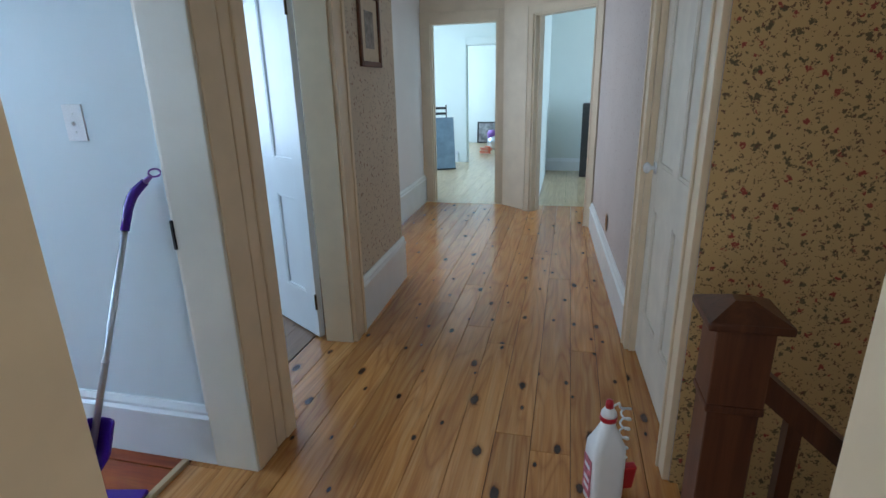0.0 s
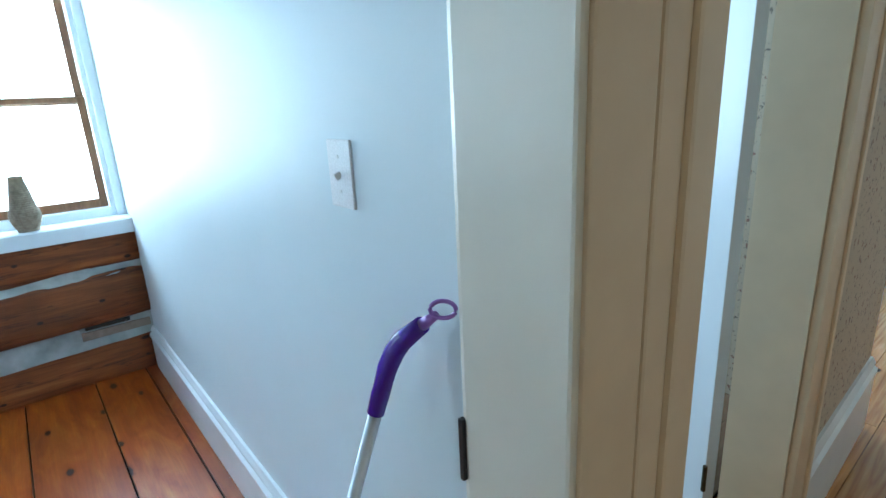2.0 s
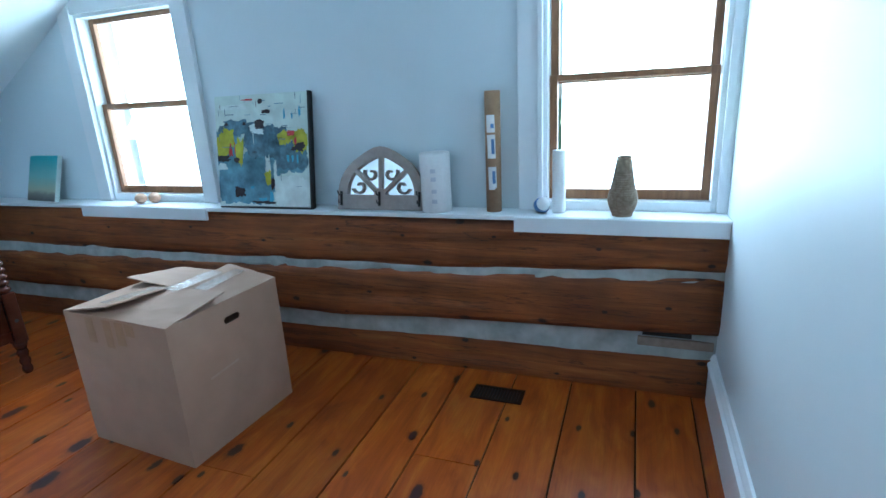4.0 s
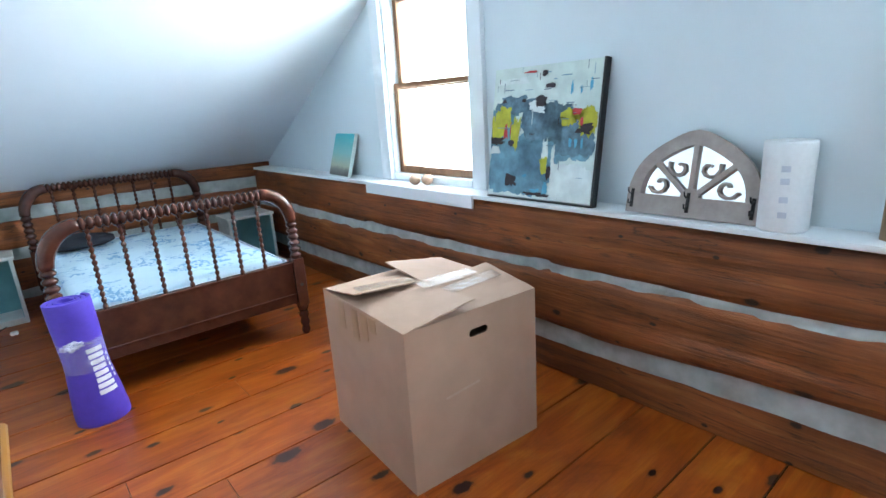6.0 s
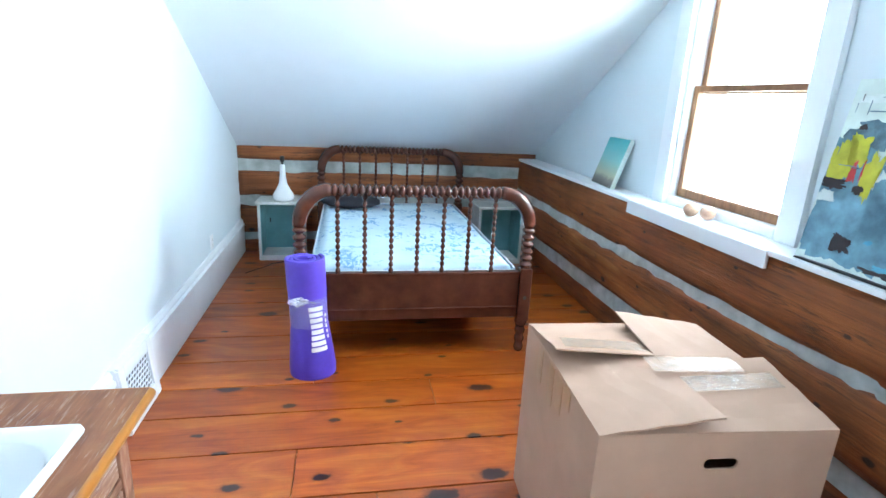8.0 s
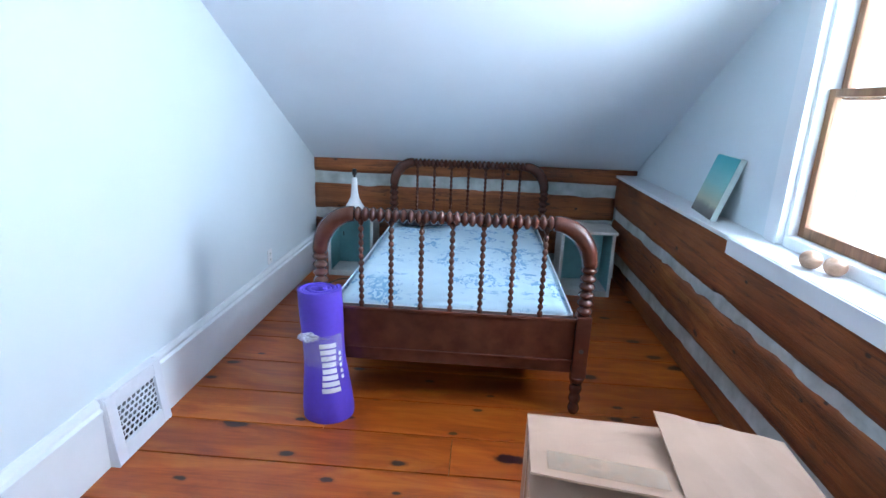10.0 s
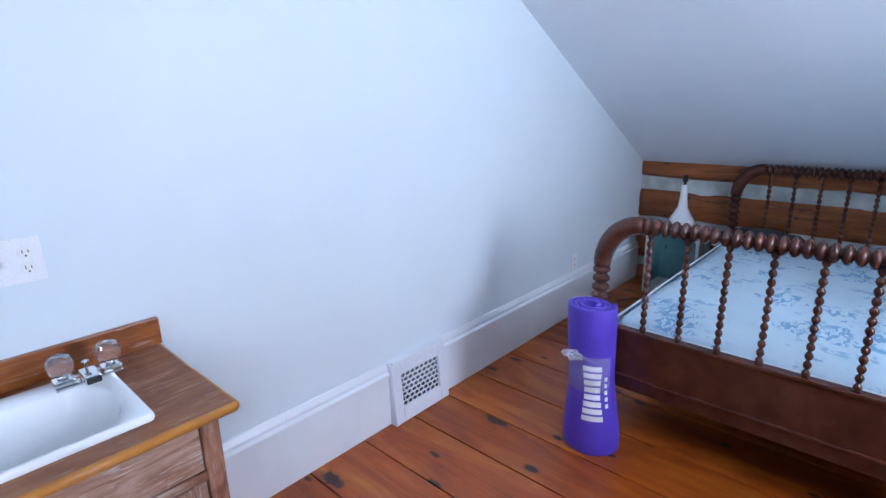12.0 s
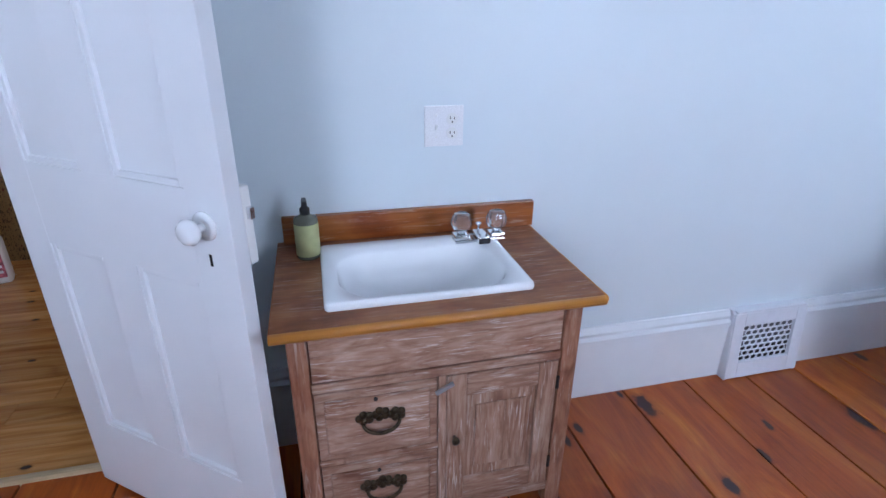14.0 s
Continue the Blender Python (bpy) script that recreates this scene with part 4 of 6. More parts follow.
# ---- nightstands and lamp ----
def crate_stand(name, at, wide, deep, high, label):
    """An open box stand: worn white frame with a teal inside, open to +y."""
    s = thing(name, at, label, "nightstand", "nightstands by the bed")
    t = 0.022
    part("top", box(-wide / 2 - 0.012, wide / 2 + 0.012, -deep / 2, deep / 2 + 0.012, high - t, high, 0.003), CRATE_WHITE, s)
    for x in (-wide / 2, wide / 2 - t):
        part("side", box(x, x + t, -deep / 2, deep / 2, 0, high - t, 0.002), CRATE_WHITE, s)
    part("bottom", box(-wide / 2 + t, wide / 2 - t, -deep / 2, deep / 2, 0.0, 0.045, 0.002), CRATE_WHITE, s)
    part("back", box(-wide / 2 + t, wide / 2 - t, -deep / 2 + 0.005, -deep / 2 + 0.015, 0.045, high - t), TEAL, s, "teal painted back")
    for x in (-wide / 2 + t + 0.002, wide / 2 - t - 0.002):
        part("lining", box(x - 0.002, x + 0.002, -deep / 2 + 0.016, deep / 2 - 0.004, 0.046, high - t - 0.001), TEAL, s, "teal painted inside")
    part("latch", box(wide / 2 - 0.07, wide / 2 - 0.062, -deep / 2 + 0.016, -deep / 2 + 0.022, high * 0.55, high * 0.62), IRON, s)
    return s


crate_stand("nightstand", (-1.672, -3.58, 0), 0.37, 0.27, 0.505, "worn white box nightstand with teal inside")
crate_stand("nightstand", (-3.535, -3.44, 0), 0.40, 0.30, 0.515, "worn white box nightstand with teal inside, by the logs")
lamp = thing("table_lamp", (-1.690, -3.54, 0.505), "white bottle-shaped lamp without a shade on the nightstand", "lamp")
part("base", lathe([(0.0, 0), (0.075, 0), (0.088, 0.02), (0.085, 0.05), (0.06, 0.09), (0.034, 0.14), (0.026, 0.2), (0.022, 0.29), (0.015, 0.30), (0.0, 0.30)], 24), PORCELAIN, lamp, "white ceramic body", True)
part("socket", lathe([(0.009, 0.30), (0.009, 0.318), (0.018, 0.322), (0.018, 0.36), (0.014, 0.368), (0.0, 0.368)], 16), BLACK, lamp, "black socket", True)
cord = thing("lamp_cord", (-1.62, -3.30, 0.0), "black lamp cord with a pale plug on the floor", "cord")
pts = [(-0.10 + 0.06 * k + 0.05 * math.sin(k * 1.3), -0.12 + 0.05 * k + 0.04 * math.cos(k * 0.9), 0.006) for k in range(7)]
part("wire", tube([(-0.12, -0.18, 0.006)] + [(x * 0.6, y, z) for x, y, z in pts], 0.004, 6), BLACK, cord, "", True)
part("plug", box(-0.16, -0.115, 0.06, 0.095, 0.0, 0.024, 0.006), WHITE_PLASTIC, cord, "pale plug")

# ---- rolled mat ----
def mat_swell(z):
    """How far the roll widens at a height: slack at its foot, drawn in by the wrap."""
    return 1.0 + 0.26 * max(0, 1 - z / 0.28) ** 1.1 - 0.06 * max(0, 1 - z / 0.06) ** 2 - 0.05 * math.exp(-((z - 0.33) / 0.12) ** 2)


def mat_r(deg, z):
    """The roll's outer radius at an angle and height."""
    back = (222 - deg) % 360
    return (0.036 + 0.067 * (1 - back / (3.2 * 360))) * mat_swell(z) + 0.0022


mat = thing("yoga_mat", (-2.043, -1.528, 0), "rolled purple foam mat standing by the bed, in clear wrap", "mat")
bm = bmesh.new()
turns, n = 3.2, 150
rows = 14
sect = []
for j in range(rows + 1):
    z = 0.615 * j / rows
    swell = mat_swell(z)
    lean = 0.028 * z / 0.6
    line = []
    for k in range(n + 1):
        a = 2 * math.pi * turns * k / n + radians(150)
        r = (0.036 + (0.103 - 0.036) * k / n) * (swell if k > n * 0.6 else 1)
        line.append(bm.verts.new((r * math.cos(a) + lean, r * math.sin(a) * 0.92, z - 0.006 * math.sin(k / n * 3))))
    sect.append(line)
for j in range(rows):
    for k in range(n):
        bm.faces.new((sect[j][k], sect[j][k + 1], sect[j + 1][k + 1], sect[j + 1][k]))
roll = part("roll", bm, PURPLE, mat, "", True)
sol = roll.modifiers.new("thickness", "SOLIDIFY")
sol.thickness, sol.offset = 0.017, -1
bv = roll.modifiers.new("round", "BEVEL")
bv.width, bv.segments, bv.limit_method = 0.004, 2, "ANGLE"


def curved_patch(r, a0, a1, z0, z1, tilt=0.0, n=8):
    bm = bmesh.new()
    cols = []
    for k in range(n + 1):
        a = radians(a0 + (a1 - a0) * k / n)
        dz = tilt * k / n
        rr = [r(math.degrees(a), z) if callable(r) else r for z in (z0, z1)]
        cols.append([bm.verts.new((q * math.cos(a) + 0.028 * (z + dz) / 0.6, q * math.sin(a) * 0.92, z + dz)) for q, z in zip(rr, (z0, z1))])
    for k in range(n):
        bm.faces.new((cols[k][0], cols[k + 1][0], cols[k + 1][1], cols[k][1]))
    return bm


for k in range(6):
    part("clear_wrap", curved_patch(lambda g, z: mat_r(g, z) + 0.002, 10, 165, 0.27 + 0.025 * k, 0.295 + 0.025 * k, 0.0, 16), WRAP, mat, "clear plastic wrap", True)
bm = bmesh.new()
bmesh.ops.create_icosphere(bm, subdivisions=4, radius=1.0)
for v in bm.verts:
    n3 = 1 + 0.8 * noise.noise(v.co * 2.6) + 0.35 * noise.noise(v.co * 7)
    v.co = Vector((0.052 + v.co.x * 0.036 * n3, 0.090 + v.co.y * 0.014 * n3, 0.415 + v.co.z * 0.018 * n3))
part("crumpled_wrap", bm, CRUMPLE, mat, "crumpled clear plastic", False)
for k in range(8):
    z, half = 0.150 + 0.030 * k, 18 + 5.0 * abs(k - 3.5) / 3.5
    part("print_mark", curved_patch(mat_r, 120 - half, 120 + half, z, z + 0.022), WHITE_INK, mat, "white printed bar")
for k in range(5):
    part("print_mark", curved_patch(mat_r, 150, 158, 0.205 + 0.028 * k, 0.222 + 0.028 * k, 0, 3), WHITE_INK, mat, "white printed mark")

# ---- cardboard box ----
ca, cb, cc = Vector((-2.860, -0.634, 0)), Vector((-2.804, -0.004, 0)), Vector((-3.422, 0.040, 0))
BH = 0.635
carton = thing("cardboard_box", (0, 0, 0), "large brown cardboard box with folded flaps on the floor", "box")
turn_box = math.degrees(math.atan2((cc - cb).y, (cc - cb).x))
mb = pose(cb.x, cb.y, 0, 0, 0, turn_box)
LU, LV = (cc - cb).length, (ca - cb).length
T = 0.006


def holed_panel(w, h, cx, cz, hw, hh, thick):
    """A sheet in x and z with a rounded slot through it."""
    bm = bmesh.new()
    n = 32
    inner, outer = [], []
    for k in range(n):
        a = 2 * math.pi * k / n
        c, s = math.cos(a), math.sin(a)
        ix = cx + (hw - hh) * (1 if c > 0 else -1) + hh * c
        inner.append((ix, cz + hh * s))
        m = max(abs(c), abs(s))
        ox = cx + (w - cx if c > 0 else cx) * c / m
        oz = cz + (h - cz if s > 0 else cz) * s / m
        outer.append((ox, oz))
    vi = [[bm.verts.new((x, y, z)) for x, z in inner] for y in (0, thick)]
    vo = [[bm.verts.new((x, y, z)) for x, z in outer] for y in (0, thick)]
    for k in range(n):
        j = (k + 1) % n
        for q in (0, 1):
            bm.faces.new((vi[q][k], vi[q][j], vo[q][j], vo[q][k]))
        bm.faces.new((vi[0][k], vi[0][j], vi[1][j], vi[1][k]))
        bm.faces.new((vo[0][k], vo[0][j], vo[1][j], vo[1][k]))
    return bm


def put(bm, mm):
    bmesh.ops.transform(bm, matrix=mm, verts=bm.verts[:])
    return bm


part("side", put(holed_panel(LU, BH, LU * 0.52, BH - 0.085, 0.045, 0.016, T), mb), CARD, carton, "side with a hand hole")
part("side", put(holed_panel(LU, BH, LU * 0.52, BH - 0.085, 0.045, 0.016, T), mb @ pose(0, LV - T, 0)), CARD, carton)
for u in (0, LU - T):
    part("side", put(box(u, u + T, T, LV - T, 0, BH), mb), CARD, carton)
part("bottom", put(box(T, LU - T, T, LV - T, 0, T), mb), CARD, carton)
# added sheet below the flaps; its darker colour stands in for shade
inside = part("lining", put(box(T + 0.001, LU - T - 0.001, T + 0.001, LV - T - 0.001, BH - 0.2, BH - 0.19), mb), CARD_SHADED, carton, "darkened sheet for the shaded inside")


def flap(w, d, z_start, z_end, mm):
    """A folded flap hinged along local x, lying along +y, its free edge lifted unevenly."""
    bm = bmesh.new()
    n = 6
    vs = []
    for j in range(n + 1):
        vs.append([bm.verts.new((w * i / n, d * j / n, (z_start + (z_end - z_start) * i / n) * (j / n) + 0.0015 * math.sin(5.0 * i + 3.0 * j))) for i in range(n + 1)])
    for j in range(n):
        for i in range(n):
            bm.faces.new((vs[j][i], vs[j][i + 1], vs[j + 1][i + 1], vs[j + 1][i]))
    r = bmesh.ops.extrude_face_region(bm, geom=bm.faces[:])
    bmesh.ops.translate(bm, vec=(0, 0, 0.005), verts=[g for g in r["geom"] if isinstance(g, bmesh.types.BMVert)])
    return part("flap", put(bm, mm), CARD, carton, "creased flap")


flap(LV, LU * 0.5, 0.0, 0.042, mb @ pose(0.001, LV, BH, 0, 0, -90))
flap(LU, LV * 0.46, 0.0, 0.052, mb @ pose(LU, LV - 0.001, BH, 0, 0, 180))
flap(LV, LU * 0.5, 0.0, 0.048, mb @ pose(LU - 0.001, 0, BH, 0, 0, 90))
flap(LU, LV * 0.46, 0.0, 0.046, mb @ pose(0, 0.001, BH))
GLOSS_TAPE = film_plastic("glossy_tape", (0.46, 0.32, 0.21), 0.24, 0.2, 0.4)
part("tape", put(box(0.0, 0.26, -0.05, 0.035, 0.0, 0.0012), mb @ pose(LU * 0.40, LV * 0.43, BH + 0.045, 0, -1, -4)), GLOSS_TAPE, carton, "clear glossy packing tape")
part("tape", put(box(0.0, 0.28, -0.035, 0.035, 0.0, 0.0012), mb @ pose(LU * 0.48, LV * 0.30, BH + 0.022, 4, -4, -3)), GLOSS_TAPE, carton, "clear glossy packing tape")
part("tape", put(box(-0.25, 0.0, -0.03, 0.03, 0.0, 0.0012), mb @ pose(LU * 0.46, LV * 0.62, BH + 0.035, 0, 4, 0)), GLOSS_TAPE, carton, "clear glossy packing tape")
part("scuff", put(box(LU * 0.30, LU * 0.56, -0.0012, -0.0004, 0.315, 0.325), mb @ pose(0, 0, 0, 0, -5)), plain("pale_scuff", (0.47, 0.325, 0.235), 0.8), carton, "pale scuff")
for v, h in ((0.70, 0.11), (0.52, 0.12), (0.40, 0.10), (0.30, 0.05)):
    part("tape", put(box(-0.0018, -0.0005, LV * v, LV * v + 0.05, BH - h - 0.01, BH - 0.005), mb), plain("tan_tape", (0.36, 0.20, 0.10), 0.35), carton, "tan packing tape")

# ---- on the ledge ----
LZ = LEDGE + 0.001
pic = thing("small_picture", (-3.858, -2.205, LZ), "small teal seaside canvas leaning on the ledge", "picture", turn=-6)
tilt = pose(0, 0, 0, 0, -17)
part("canvas", put(box(-0.002, 0.001, -0.165, 0.165, 0.004, 0.318), tilt @ pose(0.005, 0, 0)), SEASIDE, pic, "teal and sand coloured print")
part("edge", put(box(-0.030, -0.002, -0.167, 0.167, 0.0, 0.322, 0.002), tilt @ pose(0.005, 0, 0)), CANVAS, pic, "white canvas edge")

painting = thing("painting", (-3.818, -0.288, LZ), "abstract blue, white and yellow canvas leaning on the ledge", "painting")
tp = pose(0, 0, 0, 0, -8.8)
PW, PH = 0.640, 0.630
part("canvas", put(box(-0.030, 0.0, -PW / 2 + 0.012, PW / 2 - 0.012, 0.012, PH - 0.004), tp), CANVAS, painting, "white painted ground")
bm = box(-0.034, 0.002, PW / 2 - 0.010, PW / 2, 0, PH)
add_box(bm, -0.034, 0.002, -PW / 2 + 0.012, PW / 2 - 0.010, 0, 0.006)
part("frame", put(bm, tp), BLACK, painting, "thin black frame")
rnd = random.Random(8)


def daub(u0, u1, v0, v1, color, layer, ragged=1.0):
    """A ragged field of paint; u from one side of the canvas to the other, v up."""
    n, seed = 30, rnd.uniform(0, 99)
    cu, cv, ru, rv = (u0 + u1) / 2, (v0 + v1) / 2, (u1 - u0) / 2, (v1 - v0) / 2
    out = []
    for k in range(3 * n):
        a = 2 * math.pi * k / (3 * n)
        c, q = math.cos(a), math.sin(a)
        sq = (abs(c) ** 5 + abs(q) ** 5) ** -0.2
        px, py = ru * sq * c, rv * sq * q
        wob = 0.035 * noise.noise((px * 14, py * 14, seed)) + 0.022 * noise.noise((px * 45, py * 45, seed)) + 0.012 * rnd.uniform(-1, 1)
        grow = 1 + ragged * wob / max(0.02, min(ru, rv) + 0.03)
        out.append((cu + px * grow, cv + py * grow))
    bm = bmesh.new()
    y = lambda u: min(max(-PW / 2 + 0.013 + u * (PW - 0.026), -PW / 2 + 0.013), PW / 2 - 0.013)
    zz = lambda v: min(max(0.013 + v * (PH - 0.02), 0.013), PH - 0.006)
    f = bm.faces.new([bm.verts.new((0.0006 + 0.0005 * layer, y(u), zz(v))) for u, v in out])
    bmesh.ops.triangulate(bm, faces=[f])
    return part("daub", put(bm, tp), color, painting)


P_SLATE, P_BLUE = plain("paint_slate", (0.105, 0.19, 0.245), 0.6, 0, 0.4, 26, 0.4), plain("paint_blue_grey", (0.15, 0.30, 0.39), 0.6, 0, 0.3, 18, 0.4)
P_YELLOW, P_DARK = plain("paint_yellow", (0.48, 0.48, 0.03), 0.6, 0, 0.2, 20, 0.4), plain("paint_dark", (0.035, 0.025, 0.03), 0.6, 0, 0.3, 20, 0.4)
P_RED, P_CYAN, P_WHITE = plain("paint_red", (0.55, 0.05, 0.05), 0.6), plain("paint_cyan", (0.12, 0.42, 0.60), 0.6), plain("paint_white", (0.68, 0.76, 0.74), 0.6, 0, 0.15, 12, 0.4)
FIELDS = (
    (P_BLUE, 1, ((0.0, 0.62, 0.02, 0.46), (0.30, 0.70, 0.16, 0.52), (0.0, 0.24, 0.36, 0.72), (0.60, 0.98, 0.30, 0.50))),
    (P_SLATE, 2, ((0.32, 0.70, 0.44, 0.72), (0.66, 0.98, 0.34, 0.60), (0.02, 0.44, 0.66, 0.78), (0.50, 0.78, 0.54, 0.70))),
    (P_WHITE, 3, ((0.54, 0.59, 0.24, 0.46), (0.64, 1.0, 0.0, 0.27), (0.63, 0.66, 0.26, 0.42), (0.38, 0.52, 0.66, 0.74), (0.06, 0.34, 0.88, 0.92), (0.02, 0.10, 0.34, 0.39))),
    (P_YELLOW, 4, ((0.0, 0.13, 0.46, 0.66), (0.10, 0.20, 0.54, 0.70), (0.23, 0.30, 0.40, 0.62), (0.70, 0.82, 0.56, 0.66), (0.86, 0.99, 0.50, 0.68), (0.78, 0.90, 0.60, 0.67), (0.53, 0.60, 0.20, 0.31))),
    (P_DARK, 5, ((0.0, 0.16, 0.41, 0.46), (0.18, 0.24, 0.40, 0.45), (0.20, 0.30, 0.09, 0.17), (0.46, 0.54, 0.70, 0.77), (0.84, 0.96, 0.50, 0.56), (0.60, 0.63, 0.14, 0.24), (0.50, 0.54, 0.93, 0.96), (0.54, 0.60, 0.84, 0.86), (0.10, 0.14, 0.74, 0.765), (0.30, 0.34, 0.74, 0.76), (0.42, 0.60, 0.02, 0.045))),
    (P_RED, 6, ((0.145, 0.175, 0.47, 0.58), (0.205, 0.215, 0.48, 0.58), (0.80, 0.87, 0.63, 0.67), (0.30, 0.42, 0.955, 0.965), (0.86, 0.88, 0.56, 0.62))),
    (P_CYAN, 6, ((0.76, 0.775, 0.80, 0.87), (0.84, 0.855, 0.78, 0.85), (0.92, 0.935, 0.82, 0.89), (0.78, 0.80, 0.40, 0.45), (0.83, 0.85, 0.40, 0.45), (0.88, 0.895, 0.40, 0.45), (0.46, 0.54, 0.05, 0.075), (0.58, 0.62, 0.06, 0.14), (0.36, 0.40, 0.16, 0.18))),
)
for tone, layer, spots in FIELDS:
    for spot in spots:
        daub(*spot, tone, layer)
# thin scratched and dragged marks
for k in range(46):
    u, v = rnd.uniform(0.03, 0.95), rnd.choice((rnd.uniform(0.80, 0.97), rnd.uniform(0.05, 0.75)))
    flat = rnd.random() < 0.6
    length, wide = rnd.uniform(0.02, 0.11), rnd.uniform(0.003, 0.007)
    daub(u, u + (length if flat else wide), v, v + (wide if flat else length), rnd.choice((P_DARK, P_SLATE, P_SLATE, P_WHITE, P_BLUE, P_BLUE)), 7, 0.25)

eggs = [(-3.868, -1.275), (-3.905, -1.200)]
for k, (x, y) in enumerate(eggs):
    bm = bmesh.new()
    bmesh.ops.create_uvsphere(bm, u_segments=20, v_segments=14, radius=0.036)
    for v in bm.verts:
        v.co.z *= 0.93
    b = part("wooden_ball", put(bm, pose(x, y, LZ + 0.033)), WOODBALL, None, "", True)
    tagged(b, "turned pale wooden ball on the window ledge", "ornament", "pair of wooden balls")

# arched coat rack
rack = thing("coat_rack", (-3.852, 0.428, LZ), "taupe arched wooden coat rack with mirrors and hooks", "coat rack", turn=90)
tr = pose(0, 0, 0, -11)
RW, RH = 0.250, 0.328


def arch_pts(w, h, z0, n=24):
    out = []
    for k in range(n + 1):
        a = math.pi * k / n
        p = 1.0 + 0.10 * math.exp(-((a - math.pi / 2) / 0.35) ** 2)
        out.append((w * math.cos(a), z0 + (h - z0) * math.sin(a) ** 0.92 * p / 1.10))
    return out


bm = bmesh.new()
oo, ii = arch_pts(RW, RH, 0.055), arch_pts(RW - 0.055, RH - 0.055, 0.075)
loops = [[bm.verts.new((x, y, z)) for x, z in pts] for pts in (oo, ii) for y in (-0.012, 0.012)]
for k in range(24):
    o0, o1, i0, i1 = loops
    bm.faces.new((o0[k], o0[k + 1], i0[k + 1], i0[k]))
    bm.faces.new((o1[k], o1[k + 1], i1[k + 1], i1[k]))
    bm.faces.new((o0[k], o0[k + 1], o1[k + 1], o1[k]))
    bm.faces.new((i0[k], i0[k + 1], i1[k + 1], i1[k]))
part("arch_frame", put(bm, tr), GREYWOOD, rack)
part("rail", put(box(-RW, RW, -0.015, 0.015, 0, 0.078, 0.003), tr), GREYWOOD, rack)
for a in (42, 90, 138):
    c, s = math.cos(radians(a)), math.sin(radians(a))
    part("spoke", put(box(0.0, 0.205 if a == 90 else 0.215, -0.009, 0.009, -0.010, 0.010, 0.002), tr @ pose(0, 0, 0.072, 0, -a, 0)), GREYWOOD, rack)
part("boss", put(lathe([(0.036, -0.014), (0.034, 0.014), (0.0, 0.014)], 20), tr @ pose(0, 0, 0.078, 90)), GREYWOOD, rack)
bm = bmesh.new()
f = bm.faces.new([bm.verts.new((x, 0.007, z)) for x, z in arch_pts(RW - 0.05, RH - 0.05, 0.07)])
part("mirror", put(bm, tr), MIRROR, rack, "mirror glass")
for a, fl in ((22, 1), (66, 1), (114, -1), (158, -1)):
    c, s = math.cos(radians(a)), math.sin(radians(a))
    cx, cz = 0.135 * c, 0.075 + 0.125 * s
    pts = [(cx + (0.008 + 0.004 * k) * math.cos(fl * k * 0.62 + radians(a)), -0.004, cz + (0.008 + 0.004 * k) * math.sin(fl * k * 0.62 + radians(a))) for k in range(10)]
    part("scroll", put(tube(pts, 0.0065, 6), tr), GREYWOOD, rack, "carved scroll", True)
for x in (-0.225, 0.0, 0.225):
    h = part("hook", put(box(x - 0.006, x + 0.006, -0.020, -0.015, 0.02, 0.095, 0.001), tr), IRON, rack, "black iron hook")
    pts = [(x, -0.020, 0.085), (x, -0.034, 0.075), (x, -0.050, 0.082), (x, -0.056, 0.098)]
    part("prong", put(tube(pts, 0.0032, 6), tr), IRON, h, "", True)
    pts = [(x, -0.020, 0.050), (x, -0.030, 0.034), (x, -0.044, 0.036), (x, -0.046, 0.052)]
    part("prong", put(tube(pts, 0.0032, 6), tr), IRON, h, "", True)

towel = thing("paper_towel", (-3.872, 0.738, LZ), "roll of white paper towel in wrap on the ledge", "paper towel")
part("roll", lathe([(0.019, 0.0), (0.073, 0.0), (0.076, 0.005), (0.075, 0.14), (0.0765, 0.285), (0.073, 0.292), (0.02, 0.292), (0.019, 0.29), (0.019, 0.0)], 28), WHITE_PAPER, towel, "", True)
for z in (0.05, 0.10, 0.16, 0.20):
    part("print_mark", put(curved_patch(0.0775, 5, 25, z, z + 0.02, 0.0, 4), pose(0, 0, 0)), plain("faint_print", (0.58, 0.61, 0.68), 0.8), towel, "faint printed mark")

mailer = thing("mailing_tube", (-3.890, 1.030, LZ), "tall brown cardboard mailing tube with shipping labels", "tube")
part("tube", lathe([(0.0, 0.0), (0.037, 0.0), (0.037, 0.565), (0.033, 0.567), (0.033, 0.50), (0.0, 0.5)], 24, pose(0, 0, 0, 0, -1.5)), TUBE_CARD, mailer, "", True)
for z0, z1, mat2 in ((0.11, 0.22, WHITE_PAPER), (0.26, 0.37, WHITE_PAPER), (0.38, 0.46, WHITE_PAPER)):
    part("label", put(curved_patch(0.0382, -25, 40, z0, z1, 0, 6), pose(-0.009, 0, 0)), mat2, mailer, "white shipping label")
for z0, z1 in ((0.14, 0.20), (0.28, 0.35), (0.40, 0.42)):
    part("print_mark", put(curved_patch(0.0388, 8, 32, z0, z1, 0, 4), pose(-0.009, 0, 0)), BLUE_INK, mailer, "blue printed mark")

cone = thing("paper_roll", (-3.895, 1.342, LZ), "narrow white paper roll standing on the window ledge", "roll")
part("roll", lathe([(0.008, 0.0), (0.030, 0.0), (0.031, 0.004), (0.031, 0.286), (0.028, 0.290), (0.01, 0.29), (0.008, 0.27), (0.008, 0.0)], 20), WHITE_PAPER, cone, "", True)
